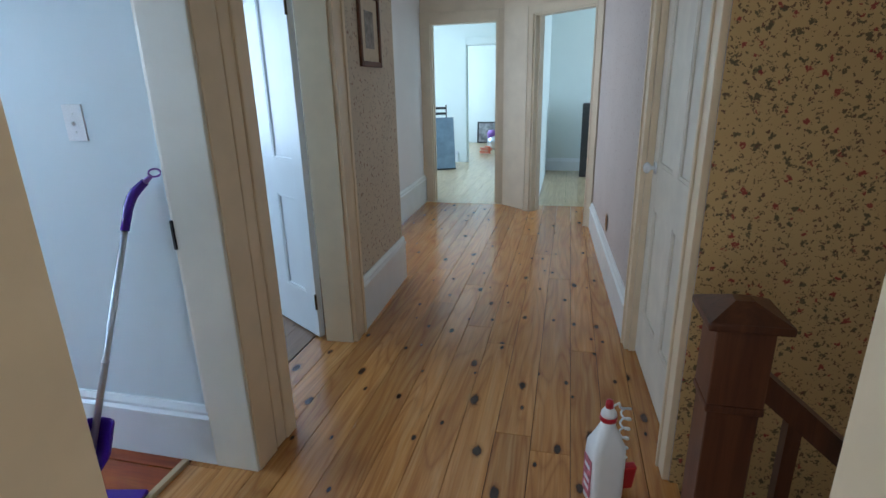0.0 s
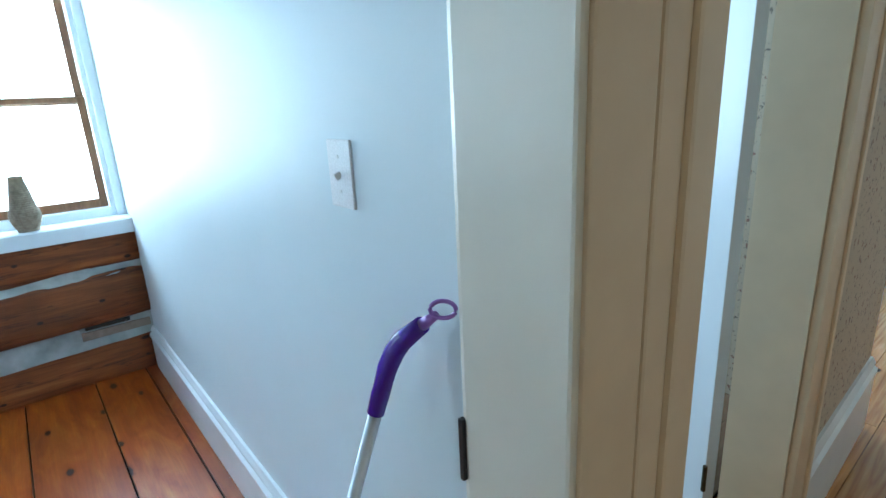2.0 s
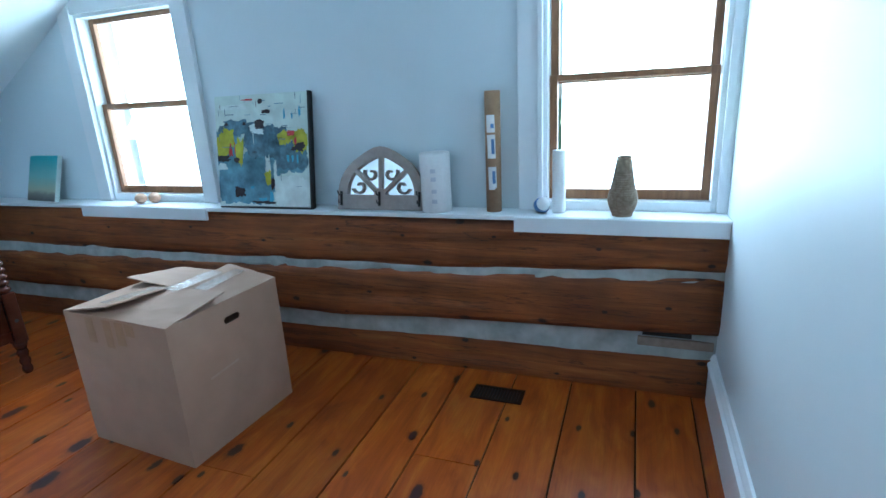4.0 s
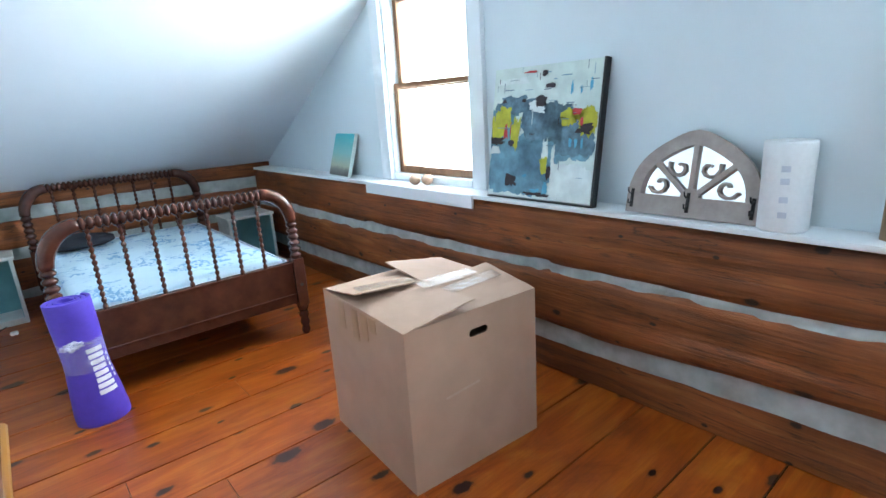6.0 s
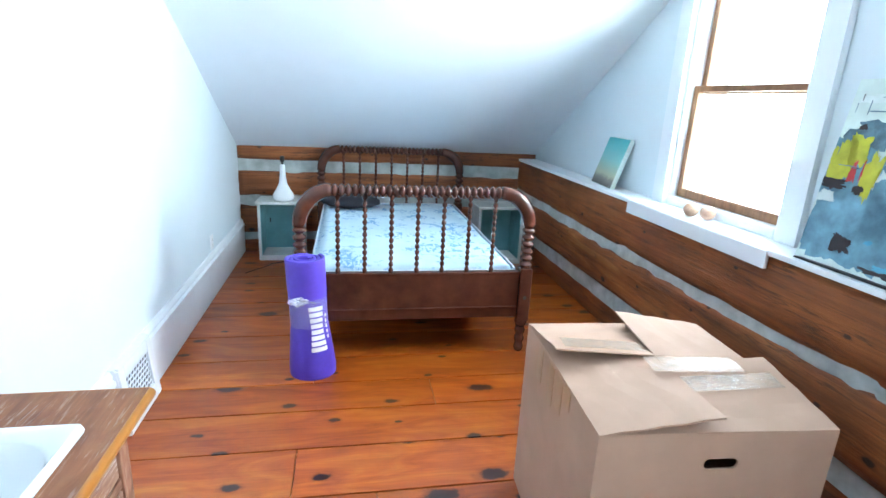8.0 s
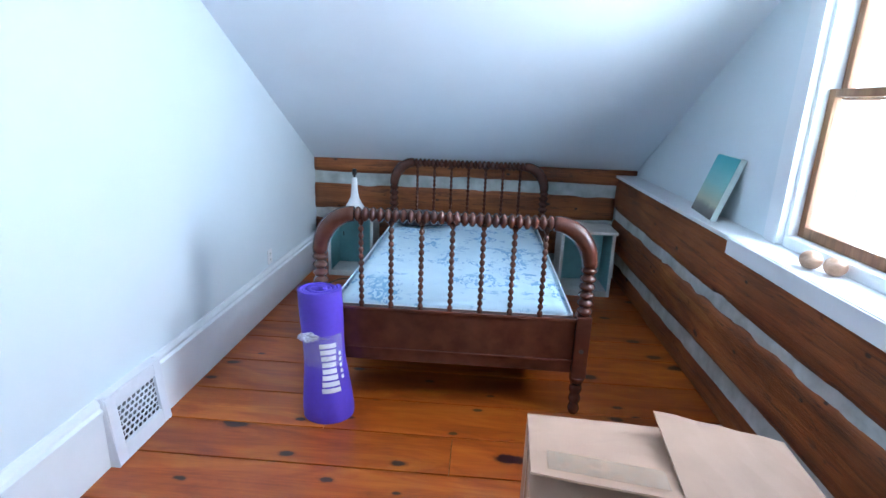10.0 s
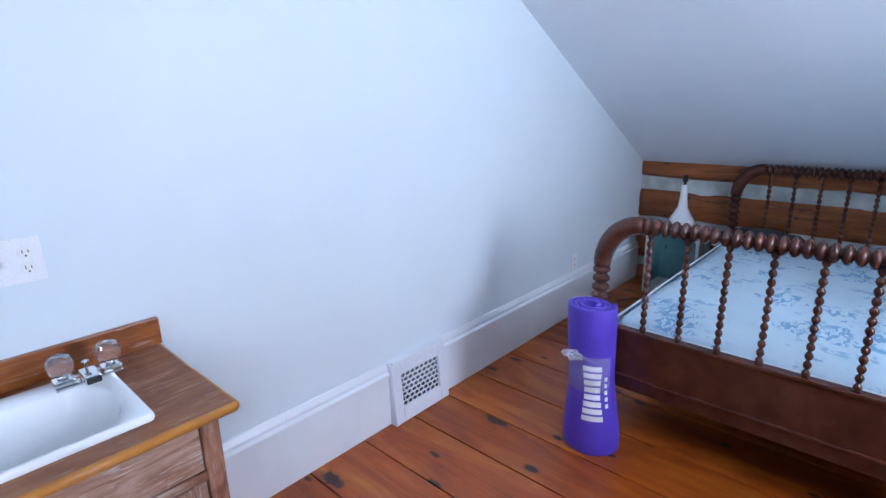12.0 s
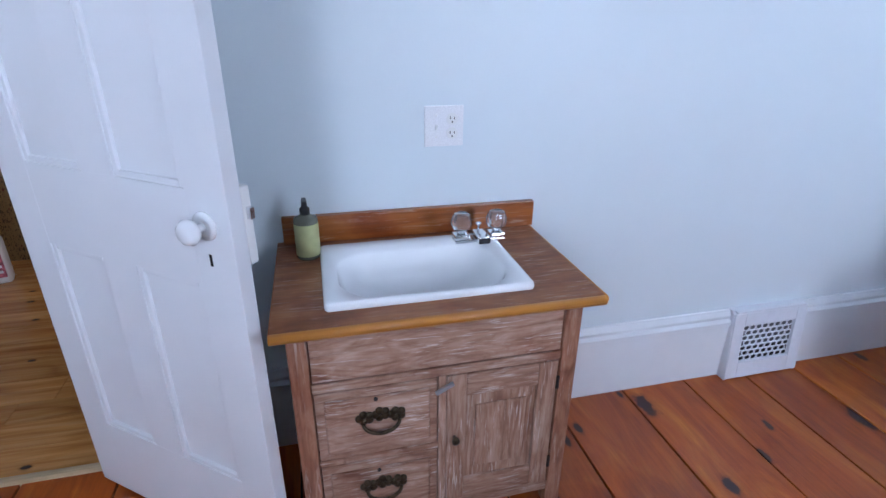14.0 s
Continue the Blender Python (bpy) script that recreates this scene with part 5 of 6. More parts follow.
bulb = thing("light_bulb", (-3.872, 1.268, LZ + 0.038), "white bulb with a blue band lying on the ledge", "bulb", turn=35)
part("globe", lathe([(0.0, -0.055), (0.022, -0.05), (0.036, -0.025), (0.037, 0.0), (0.028, 0.03), (0.016, 0.05), (0.0, 0.052)], 20, pose(0, 0, 0, 0, 60)), PORCELAIN, bulb, "", True)
part("band", lathe([(0.0375, -0.015), (0.0378, 0.0), (0.034, 0.012)], 20, pose(0, 0, 0, 0, 60)), BLUE_INK, bulb, "blue band", True)
vase = thing("twine_vase", (-3.862, 1.625, LZ), "grey vase wound with twine on the window ledge", "vase")
prof = [(0.0, 0.0), (0.045, 0.0)]
N = 26
for k in range(N):
    z = 0.004 + 0.255 * k / N
    s = z / 0.259
    r = 0.042 + 0.023 * math.sin(min(1, s / 0.30) * math.pi / 2) if s < 0.30 else 0.065 - 0.036 * ((s - 0.30) / 0.70) ** 0.8
    prof += [(r - 0.002, z), (r + 0.0015, z + 0.003), (r + 0.0015, z + 0.0065)]
prof += [(0.030, 0.262), (0.024, 0.262), (0.024, 0.2), (0.0, 0.2)]
part("body", lathe(prof, 28), TWINE, vase, "wound jute twine", True)

# ---- washstand with sink ----
ws = thing("washstand", (0, 0, 0), "worn limed oak washstand with drawers and a door", "washstand")
ws.location, ws.scale = (0.0545, -0.0230, 0), (1.019, 0.8800, 1.011)
FX, Y0, Y1 = -1.76, -0.145, 0.66
for y in (Y0, Y1 - 0.05):
    for x in (FX, -1.40):
        bm = box(x - 0.0, x + 0.045, y, y + 0.05, 0.0, 0.69, 0.004)
        part("post", bm, OAK_POST, ws, "reddish oak corner post")
for y in (Y0 + 0.012, Y1 - 0.024):
    part("side_panel", box(FX + 0.045, -1.40, y, y + 0.012, 0.09, 0.69), OAK_V, ws)
part("back_panel", box(-1.375, -1.36, Y0 + 0.05, Y1 - 0.05, 0.09, 0.69), OAK_V, ws)
for z0, z1, ya, yb in ((0.675, 0.69, Y0 + 0.05, Y1 - 0.05), (0.510, 0.535, Y0 + 0.05, Y1 - 0.05), (0.06, 0.093, Y0 + 0.05, Y1 - 0.05), (0.288, 0.307, 0.27, Y1 - 0.05)):
    part("rail", box(FX + 0.004, FX + 0.03, ya, yb, z0, z1, 0.002), OAK, ws)
part("stile", box(FX + 0.004, FX + 0.03, 0.247, 0.27, 0.093, 0.510, 0.002), OAK_V, ws)
part("false_drawer", box(FX + 0.006, FX + 0.026, Y0 + 0.053, Y1 - 0.053, 0.538, 0.672, 0.003), OAK, ws, "limed oak drawer front")
part("carcass", box(FX + 0.032, -1.378, Y0 + 0.052, Y1 - 0.052, 0.09, 0.56), OAK, ws)
for lo, hi in ((0.309, 0.508), (0.095, 0.286)):
    d = part("drawer", box(FX + 0.003, FX + 0.024, 0.273, Y1 - 0.053, lo, hi, 0.003), OAK, ws, "limed oak drawer front")
    part("raised_field", box(FX - 0.003, FX + 0.004, 0.297, Y1 - 0.077, lo + 0.022, hi - 0.022, 0.005), OAK, d)
    zc, yc = (lo + hi) / 2 - 0.005, (0.273 + Y1 - 0.053) / 2 - 0.006
    part("keyhole", lathe([(0.006, 0), (0.006, 0.002), (0, 0.002)], 10, pose(FX - 0.002, yc + 0.012, hi - 0.03, 0, -90)), IRON, d, "dark keyhole")
    for side in (-1, 0, 1):
        for j in range(5):
            a = j * 2 * math.pi / 5
            bm = bmesh.new()
            bmesh.ops.create_icosphere(bm, subdivisions=2, radius=0.0118, matrix=Matrix.LocRotScale((FX - 0.005, yc + side * 0.044 + 0.015 * math.cos(a), zc + 0.024 + 0.010 * math.sin(a) + (0.006 if side == 0 else 0)), None, (0.55, 1, 1)))
            part("blossom", bm, BRONZE, d, "cast old brass ornament", True)
    pts = [(FX - 0.012 - 0.010 * math.sin(math.pi * k / 12), yc + 0.050 * math.cos(math.pi * k / 12), zc + 0.014 - 0.027 * math.sin(math.pi * k / 12)) for k in range(13)]
    part("bail", tube(pts, 0.005, 8), BRONZE, d, "old brass pull", True)
dr = part("cupboard_door", box(FX + 0.002, FX + 0.022, -0.090, -0.030, 0.096, 0.507, 0.003), OAK_V, ws, "panelled oak cupboard door")
for ya, yb, z0, z1, mt in ((0.188, 0.246, 0.096, 0.507, OAK_V), (-0.030, 0.188, 0.44, 0.507, OAK), (-0.030, 0.188, 0.096, 0.165, OAK)):
    part("door_rail", box(FX + 0.0022, FX + 0.0218, ya, yb, z0, z1, 0.003), mt, dr)
part("door_panel", box(FX + 0.010, FX + 0.020, -0.032, 0.19, 0.163, 0.442), OAK_V, dr)
part("raised_panel", box(FX + 0.005, FX + 0.012, 0.0, 0.158, 0.20, 0.405, 0.004), OAK_V, dr)
for z in (0.17, 0.44):
    part("hinge", box(FX - 0.001, FX + 0.004, -0.097, -0.088, z - 0.02, z + 0.02, 0.001), IRON, dr, "dark hinge")
part("turn_button", put(box(-0.006, 0.0, -0.028, 0.028, -0.006, 0.006, 0.002), pose(FX - 0.003, 0.255, 0.480, -24)), ALU, ws, "small steel turn button")
part("knob", lathe([(0.005, 0), (0.006, 0.008), (0.011, 0.014), (0.011, 0.02), (0, 0.024)], 14, pose(FX + 0.002, 0.222, 0.316, 0, -90)), BRONZE, dr, "small old brass knob", True)
bm = box(-1.808, -1.735, -0.172, 0.69, 0.69, 0.714)
add_box(bm, -1.392, -1.327, -0.172, 0.69, 0.69, 0.714)
add_box(bm, -1.735, -1.392, -0.172, -0.005, 0.69, 0.714)
add_box(bm, -1.735, -1.392, 0.529, 0.69, 0.69, 0.714)
bmesh.ops.remove_doubles(bm, verts=bm.verts[:], dist=0.0005)
part("worktop", bm, VANITY_TOP, ws, "brown stained wooden top")
bm = tube([(-1.808, -0.172, 0.702), (-1.808, 0.69, 0.702)], 0.0125, 10)
part("edge_moulding", bm, VANITY_EDGE, ws, "amber rounded front edge", True)
bm = tube([(-1.327, -0.172, 0.702), (-1.808, -0.172, 0.702)], 0.0122, 10)
part("edge_moulding", bm, VANITY_EDGE, ws, "amber rounded side edge", True)
part("backsplash", box(-1.349, -1.328, -0.185, 0.669, 0.714, 0.793, 0.003), BACKSPLASH, ws, "brown stained backsplash")

sink = thing("sink", (-1.553, 0.222, 0.722), "white porcelain drop-in sink set in the washstand", "sink")
sink.scale = (0.91, 0.8735, 1)


def rrect(hx, hy, r, n=8, bulge=0.0, swell=0.0):
    """A rounded rectangle with a bowed front and swelling sides."""
    out = []
    for q, (sx_, sy_) in enumerate(((1, 1), (-1, 1), (-1, -1), (1, -1))):
        for k in range(n + 1):
            a = math.pi / 2 * (q + k / n)
            x, y = sx_ * (hx - r) + r * math.cos(a), sy_ * (hy - r) + r * math.sin(a)
            out.append((x - (bulge * (1 - (y / hy) ** 2) if x < 0 else 0), y + swell * y / hy * (1 - (x / hx) ** 2)))
    return out


bm = bmesh.new()
levels = []
for hx, hy, r, z, dx, bg in ((0.186, 0.280, 0.010, 0.0, 0, 0.030), (0.188, 0.282, 0.011, 0.007, 0, 0.030), (0.185, 0.279, 0.011, 0.016, 0, 0.030), (0.179, 0.273, 0.012, 0.019, 0, 0.030),
                             (0.138, 0.244, 0.105, 0.018, -0.026, 0.026), (0.132, 0.238, 0.105, 0.008, -0.026, 0.024), (0.12, 0.214, 0.10, -0.05, -0.024, 0.012), (0.095, 0.165, 0.08, -0.10, -0.02, 0.0), (0.04, 0.06, 0.035, -0.118, -0.02, 0)):
    levels.append([bm.verts.new((x + dx, y, z)) for x, y in rrect(hx, hy, r, 8, bg, 0.010 if hx > 0.15 else 0.0)])
for a, b in zip(levels, levels[1:]):
    for k in range(len(a)):
        bm.faces.new((a[k], a[(k + 1) % len(a)], b[(k + 1) % len(b)], b[k]))
bm.faces.new(levels[-1])
part("bowl", bm, PORCELAIN, sink, "", True)
part("drain", lathe([(0.022, -0.117), (0.022, -0.113), (0.0, -0.115)], 16, pose(-0.02, 0, 0)), CHROME, sink, "chrome drain", True)
tap = thing("faucet", (-1.440, 0.030, 0.740), "chrome faucet with clear acrylic knobs on the sink", "faucet")
tap.scale = (0.9, 0.98, 0.88)
part("base_plate", box(-0.022, 0.022, -0.074, 0.074, 0.0, 0.010, 0.003), CHROME, tap)
for y in (-0.052, 0.052):
    part("knob_base", box(-0.023, 0.023, y - 0.023, y + 0.023, 0.010, 0.026, 0.006), CHROME, tap, "square chrome base")
    part("knob_stem", lathe([(0.012, 0.026), (0.011, 0.040)], 14, pose(0, y, 0)), CHROME, tap, "", True)
    part("knob", lathe([(0.012, 0.036), (0.024, 0.042), (0.030, 0.058), (0.030, 0.076), (0.024, 0.090), (0.015, 0.096), (0.0, 0.094)], 9, pose(0, y, 0)), CRYSTAL, tap, "clear faceted knob")
sp = part("spout", box(-0.062, 0.012, -0.019, 0.019, 0.010, 0.034, 0.006), CHROME, tap, "square chrome spout")
# black plate painting the dark reflection on the chrome spout's end
part("spout_front", box(-0.065, -0.0615, -0.016, 0.016, 0.012, 0.030, 0.001), BLACK, sp, "black plate for the dark reflection on the spout")
part("lift_rod", lathe([(0.003, 0.03), (0.003, 0.05), (0.009, 0.053), (0.009, 0.058), (0.0, 0.060)], 10, pose(0.004, 0, 0)), CHROME, tap, "", True)
soap = thing("soap_bottle", (-1.412, 0.498, 0.722), "grey-green soap bottle with a black pump on the washstand", "soap bottle")
soap.scale = (0.87, 0.87, 0.83)
part("bottle", lathe([(0.0, 0), (0.033, 0), (0.036, 0.004), (0.036, 0.126), (0.034, 0.134), (0.018, 0.142), (0.014, 0.146), (0.0, 0.146)], 24), SOAP, soap, "", True)
part("label", lathe([(0.0365, 0.012), (0.0365, 0.118)], 24), SOAP_LABEL, soap, "pale green label", True)
for k in range(6):
    part("print_mark", curved_patch(0.0369, 165, 215, 0.03 + 0.012 * k, 0.035 + 0.012 * k, 0, 4), INK, soap, "dark printed line")
p = part("pump", lathe([(0.015, 0.146), (0.015, 0.165), (0.009, 0.17), (0.008, 0.19), (0.0, 0.19)], 16), BLACK, soap, "black pump", True)
part("nozzle", box(-0.034, 0.01, -0.007, 0.007, 0.186, 0.197, 0.003), BLACK, p)


# ---- plates and grilles ----
PLATE = plain("speckled_plate", (0.80, 0.81, 0.83), 0.45, 0, 0.07, 220, 0.1)


def wall_plate(name, m, wide, high, label, gangs):
    """A switch or outlet plate, its face to local -y."""
    w = thing(name, (0, 0, 0), label, "wall plate")
    w.matrix_world = m
    part("plate", box(-wide / 2, wide / 2, -0.005, 0, -high / 2, high / 2, 0.002), PLATE, w)
    for x, kind in gangs:
        if kind == "switch":
            part("toggle", put(box(-0.004, 0.004, -0.012, 0, -0.006, 0.006, 0.002), pose(x, -0.004, 0, 25)), WHITE_PLASTIC, w, "white toggle")
            for z in (-0.03, 0.03):
                part("screw", lathe([(0.0035, 0), (0.003, 0.0012), (0, 0.0012)], 8, pose(x, -0.006, z, 90)), WHITE_PLASTIC, w)
        else:
            for z in (-0.02, 0.02):
                o = part("outlet", lathe([(0.0165, 0), (0.0160, 0.002), (0.0, 0.002)], 20, pose(x, -0.006, z, 90)), WHITE_PLASTIC, w)
                bm = box(x - 0.007, x - 0.005, -0.0088, -0.0078, z - 0.001, z + 0.007)
                add_box(bm, x + 0.005, x + 0.007, -0.0088, -0.0078, z - 0.001, z + 0.006)
                add_box(bm, x - 0.002, x + 0.002, -0.0088, -0.0078, z - 0.010, z - 0.006)
                part("slots", bm, BLACK, o, "dark slots")
    return w


wall_plate("light_switch", pose(-1.487, YN, 1.29), 0.078, 0.118, "white light switch plate on the aqua wall", [(0, "switch")])
wall_plate("outlet_plate", pose(XE, 0.099, 1.036, 0, 0, -90), 0.113, 0.113, "white switch and outlet plate above the washstand", [(-0.023, "switch"), (0.023, "outlet")])
wall_plate("outlet_plate", pose(XE, -2.72, 0.36, 0, 0, -90), 0.07, 0.10, "white outlet plate low on the wall", [(0, "outlet")])
hp = wall_plate("outlet_plate", pose(0.412, 4.56, 0.37, 0, 0, -87.6), 0.075, 0.12, "tan outlet cover above the hall baseboard", [(0, "outlet")])
for o in hp.children_recursive:
    o.data.materials[0] = TUBE_CARD

reg = thing("wall_register", (XE - 0.010, -1.222, 0), "white cast metal heating register at the baseboard", "register")
ROUND = plain("register_white", (0.72, 0.75, 0.80), 0.4, 0, 0.03)
RT = pose(-0.048, 0, 0.004, 0, 5)
hw, hh = 0.170, 0.285
bm = bmesh.new()
for a, b, lo, hi in ((-hw, -hw + 0.05, 0, hh), (hw - 0.05, hw, 0, hh), (-hw + 0.05, hw - 0.05, 0, 0.07), (-hw + 0.05, hw - 0.05, hh - 0.055, hh)):
    add_box(bm, -0.008, 0.008, a, b, lo, hi, 0.003)
part("frame", put(bm, RT), ROUND, reg, "white metal frame")
outline = [(0.025, 0.0), (-0.052, 0.0), (-0.056, 0.012), (-0.022, 0.285), (-0.012, 0.298), (0.025, 0.298)]
for y in (-hw - 0.002, hw - 0.008):
    part("cheek", extrude_outline(outline, 0.010, pose(0, y, 0)), ROUND, reg)
part("cap", box(-0.03, 0.025, -hw + 0.008, hw - 0.008, 0.288, 0.298, 0.003), ROUND, reg)
part("hollow", put(box(0.010, 0.012, -hw + 0.01, hw - 0.01, 0.02, hh - 0.02), RT), BLACK, reg, "dark duct behind")
bm = bmesh.new()
gy, lo, hi = hw - 0.052, 0.072, hh - 0.057
rows = 7
for j in range(rows):
    cols = 8 - (j % 2)
    for i in range(cols):
        y = -gy + (i + 0.5 + 0.5 * (j % 2)) * 2 * gy / 8
        z = lo + (j + 0.5) * (hi - lo) / rows
        add_tube(bm, [(0.0, y + 0.0155 * math.cos(a), z + 0.0118 * math.sin(a)) for a in [2 * math.pi * k / 8 for k in range(8)]], 0.0031, 4, True)
part("grille", put(bm, RT), ROUND, reg, "pierced ring grille")
part("damper", put(box(0.004, 0.006, -hw + 0.03, hw - 0.03, lo + 0.055, hi), RT), plain("grey_damper", (0.10, 0.105, 0.115), 0.5), reg, "grey damper blade")

vent = thing("floor_vent", (-3.672, 1.080, 0.001), "dark metal floor register by the log wall", "vent")
VM = plain("vent_metal", (0.05, 0.035, 0.028), 0.45, 0.6)
bm = box(-0.062, 0.062, -0.128, -0.112, 0, 0.006, 0.001)
add_box(bm, -0.062, 0.062, 0.112, 0.128, 0, 0.006, 0.001)
add_box(bm, -0.062, -0.048, -0.112, 0.112, 0, 0.006, 0.001)
add_box(bm, 0.048, 0.062, -0.112, 0.112, 0, 0.006, 0.001)
part("frame", bm, VM, vent)
part("well", box(-0.048, 0.048, -0.112, 0.112, 0.0, 0.0015), BLACK, vent, "dark opening")
for k in range(14):
    y = -0.104 + 0.016 * k
    part("slat", box(-0.048, 0.048, y - 0.003, y + 0.003, 0.0015, 0.005), VM, vent)

# ---- spray mop against the wall ----
mop = thing("spray_mop", (0, 0, 0), "purple and grey spray mop leaning on the wall", "mop")
a, b = Vector((-1.452, 1.750, 0.10)), Vector((-1.268, 1.983, 1.045))
d = b - a
P = lambda s: tuple(a + d * s)
part("pole", tube([P(0.10), P(0.45), P(0.455), P(0.93)], [0.0115, 0.0115, 0.0105, 0.0105], 14), ALU, mop, "grey aluminium pole", True)
part("joint", tube([P(0.445), P(0.455)], 0.0124, 14), ALU, mop, "", True)
hb = [P(0.905), P(0.94), P(0.985), tuple(b + Vector((0.006, 0.006, 0.012))), tuple(b + Vector((0.020, 0.012, 0.032))), tuple(b + Vector((0.052, 0.025, 0.062)))]
part("grip", tube(hb, [0.0135, 0.0145, 0.0155, 0.0160, 0.0155, 0.0125], 14), PURPLE_D, mop, "dark purple bent grip", True)
part("grip_end", tube([tuple(b + Vector((0.048, 0.0235, 0.058))), tuple(b + Vector((0.074, 0.033, 0.081)))], [0.0100, 0.0060], 12), LILAC, mop, "lilac end of the grip", True)
c = b + Vector((0.084, 0.037, 0.090))
part("hang_loop", tube([tuple(c + Vector((0.013 * math.cos(t), 0.012 * math.cos(t), 0.0125 * math.sin(t)))) for t in [2 * math.pi * k / 16 for k in range(16)]], 0.0032, 8, True), LILAC, mop, "lilac hanging loop", True)
bm = bmesh.new()
rings = []
dirn = d.normalized()
out_way = Vector((0.75, -0.66, 0.0))
out_way = (out_way - dirn * out_way.dot(dirn)).normalized()
side_way = dirn.cross(out_way)
for k in range(11):
    q = k / 10
    ctr = a + d * (0.02 + 0.215 * q) + out_way * 0.012
    r = 0.060 * min(1.0, 0.35 + 1.5 * q) * (1 - 0.12 * q)
    rings.append([bm.verts.new(ctr + r * (math.cos(radians(g)) * -out_way * 0.8 + math.sin(radians(g)) * side_way)) for g in range(-125, 126, 25)])
for p0, p1 in zip(rings, rings[1:]):
    for k in range(len(p0) - 1):
        bm.faces.new((p0[k], p0[k + 1], p1[k + 1], p1[k]))
bm.faces.new(rings[0])
shell = part("tank", bm, PURPLE_D, mop, "dark purple open tank housing", True)
sol = shell.modifiers.new("thickness", "SOLIDIFY")
sol.thickness = 0.005
part("neck", tube([tuple(a + Vector((0.01, -0.02, 0.0))), (-1.462, 1.732, 0.045)], [0.022, 0.018], 12), PURPLE_D, mop, "", True)
part("head", put(box(-0.19, 0.19, -0.06, 0.06, 0.012, 0.032, 0.006), pose(-1.47, 1.74, 0, 0, 0, 12)), PURPLE_D, mop, "purple mop head")
part("pad", put(box(-0.195, 0.195, -0.065, 0.065, 0.0, 0.012, 0.004), pose(-1.47, 1.74, 0, 0, 0, 12)), LILAC, mop, "lilac pad")

# ---- hall things ----
part_strike = box(-1.163, -1.155, 2.020, 2.028, 0.877, 0.977)
tagged(part("strike_plate", part_strike, BLACK), "black iron strike plate on the door jamb", "strike plate")

hpic = thing("framed_picture", (-1.052, 3.66, 1.49), "small print in a dark wooden frame on the wallpaper", "picture", turn=91.7)
FRW = wood("picture_frame_wood", (0.07, 0.025, 0.01), (0.13, 0.05, 0.02), (0.19, 0.08, 0.035), 0, 0.6)
for x0, x1, z0, z1 in ((-0.18, -0.15, 0, 0.40), (0.15, 0.18, 0, 0.40), (-0.15, 0.15, 0, 0.03), (-0.15, 0.15, 0.37, 0.40)):
    part("frame", box(x0, x1, -0.022, 0, z0, z1, 0.004), FRW, hpic, "dark wooden frame")
part("mount", box(-0.15, 0.15, -0.010, -0.004, 0.03, 0.37), plain("picture_mount", (0.58, 0.50, 0.37), 0.7), hpic, "cream mount")
part("print", box(-0.075, 0.075, -0.0115, -0.010, 0.10, 0.30), plain("grey_print", (0.25, 0.24, 0.22), 0.7, 0, 0.4, 25), hpic, "faded grey print")

newel = thing("newel_post", (0.500, 1.815, 0.01), "dark stained square newel post with a pyramid cap", "newel post")
part("shaft", box(-0.055, 0.055, -0.055, 0.055, -0.25, 0.66, 0.004), NEWEL_WOOD, newel)
part("band", box(-0.062, 0.062, -0.062, 0.062, 0.64, 0.66, 0.005), NEWEL_WOOD, newel)
part("block", box(-0.06, 0.06, -0.06, 0.06, 0.66, 0.86, 0.004), NEWEL_WOOD, newel)
bm = box(-0.085, 0.085, -0.085, 0.085, 0.855, 0.875, 0.005)
vs = [bm.verts.new((x, y, 0.875)) for x, y in ((-0.08, -0.08), (0.08, -0.08), (0.08, 0.08), (-0.08, 0.08))]
vt = [bm.verts.new((x, y, 0.905)) for x, y in ((-0.02, -0.02), (0.02, -0.02), (0.02, 0.02), (-0.02, 0.02))]
for k in range(4):
    bm.faces.new((vs[k], vs[(k + 1) % 4], vt[(k + 1) % 4], vt[k]))
bm.faces.new(vt)
part("cap", bm, NEWEL_WOOD, newel, "pyramid cap")
rail = thing("stair_rail", (0.560, 1.815, 0.75), "dark wooden stair handrail with square balusters", "handrail")
part("handrail", extrude_outline([(0, 0.0), (1.6, -1.39), (1.6, -1.46), (0, -0.07)], 0.06, pose(0, -0.03, 0)), NEWEL_WOOD, rail)
for k in range(9):
    x = 0.09 + 0.155 * k
    part("baluster", box(x - 0.016, x + 0.016, -0.016, 0.016, -0.87 * x - 0.80, -0.87 * x - 0.05), NEWEL_WOOD, rail)
stairs = tagged(thing("stairs", (0.52, 0, 0), "dark wooden stairs going down beside the hall", "stairs"), kind="structure")
for k in range(8):
    part("tread", box(0.03 + 0.22 * k, 0.28 + 0.22 * k, 1.205, 2.285, -0.19 * (k + 1) - 0.03, -0.19 * (k + 1), 0.005), NEWEL_WOOD, stairs)
    part("riser", box(0.03 + 0.22 * k, 0.045 + 0.22 * k, 1.205, 2.285, -0.19 * (k + 1), -0.19 * k - 0.032), NEWEL_WOOD, stairs)
structure("stair_well_floor", box(0.5, 2.75, 1.05, 2.43, -2.3, -2.2), NEWEL_WOOD, "floor below the stairs")

bottle = thing("spray_bottle", (0.275, 2.155, 0), "white cleaner bottle with a red cap and coiled hose", "bottle", turn=20)
bm = bmesh.new()
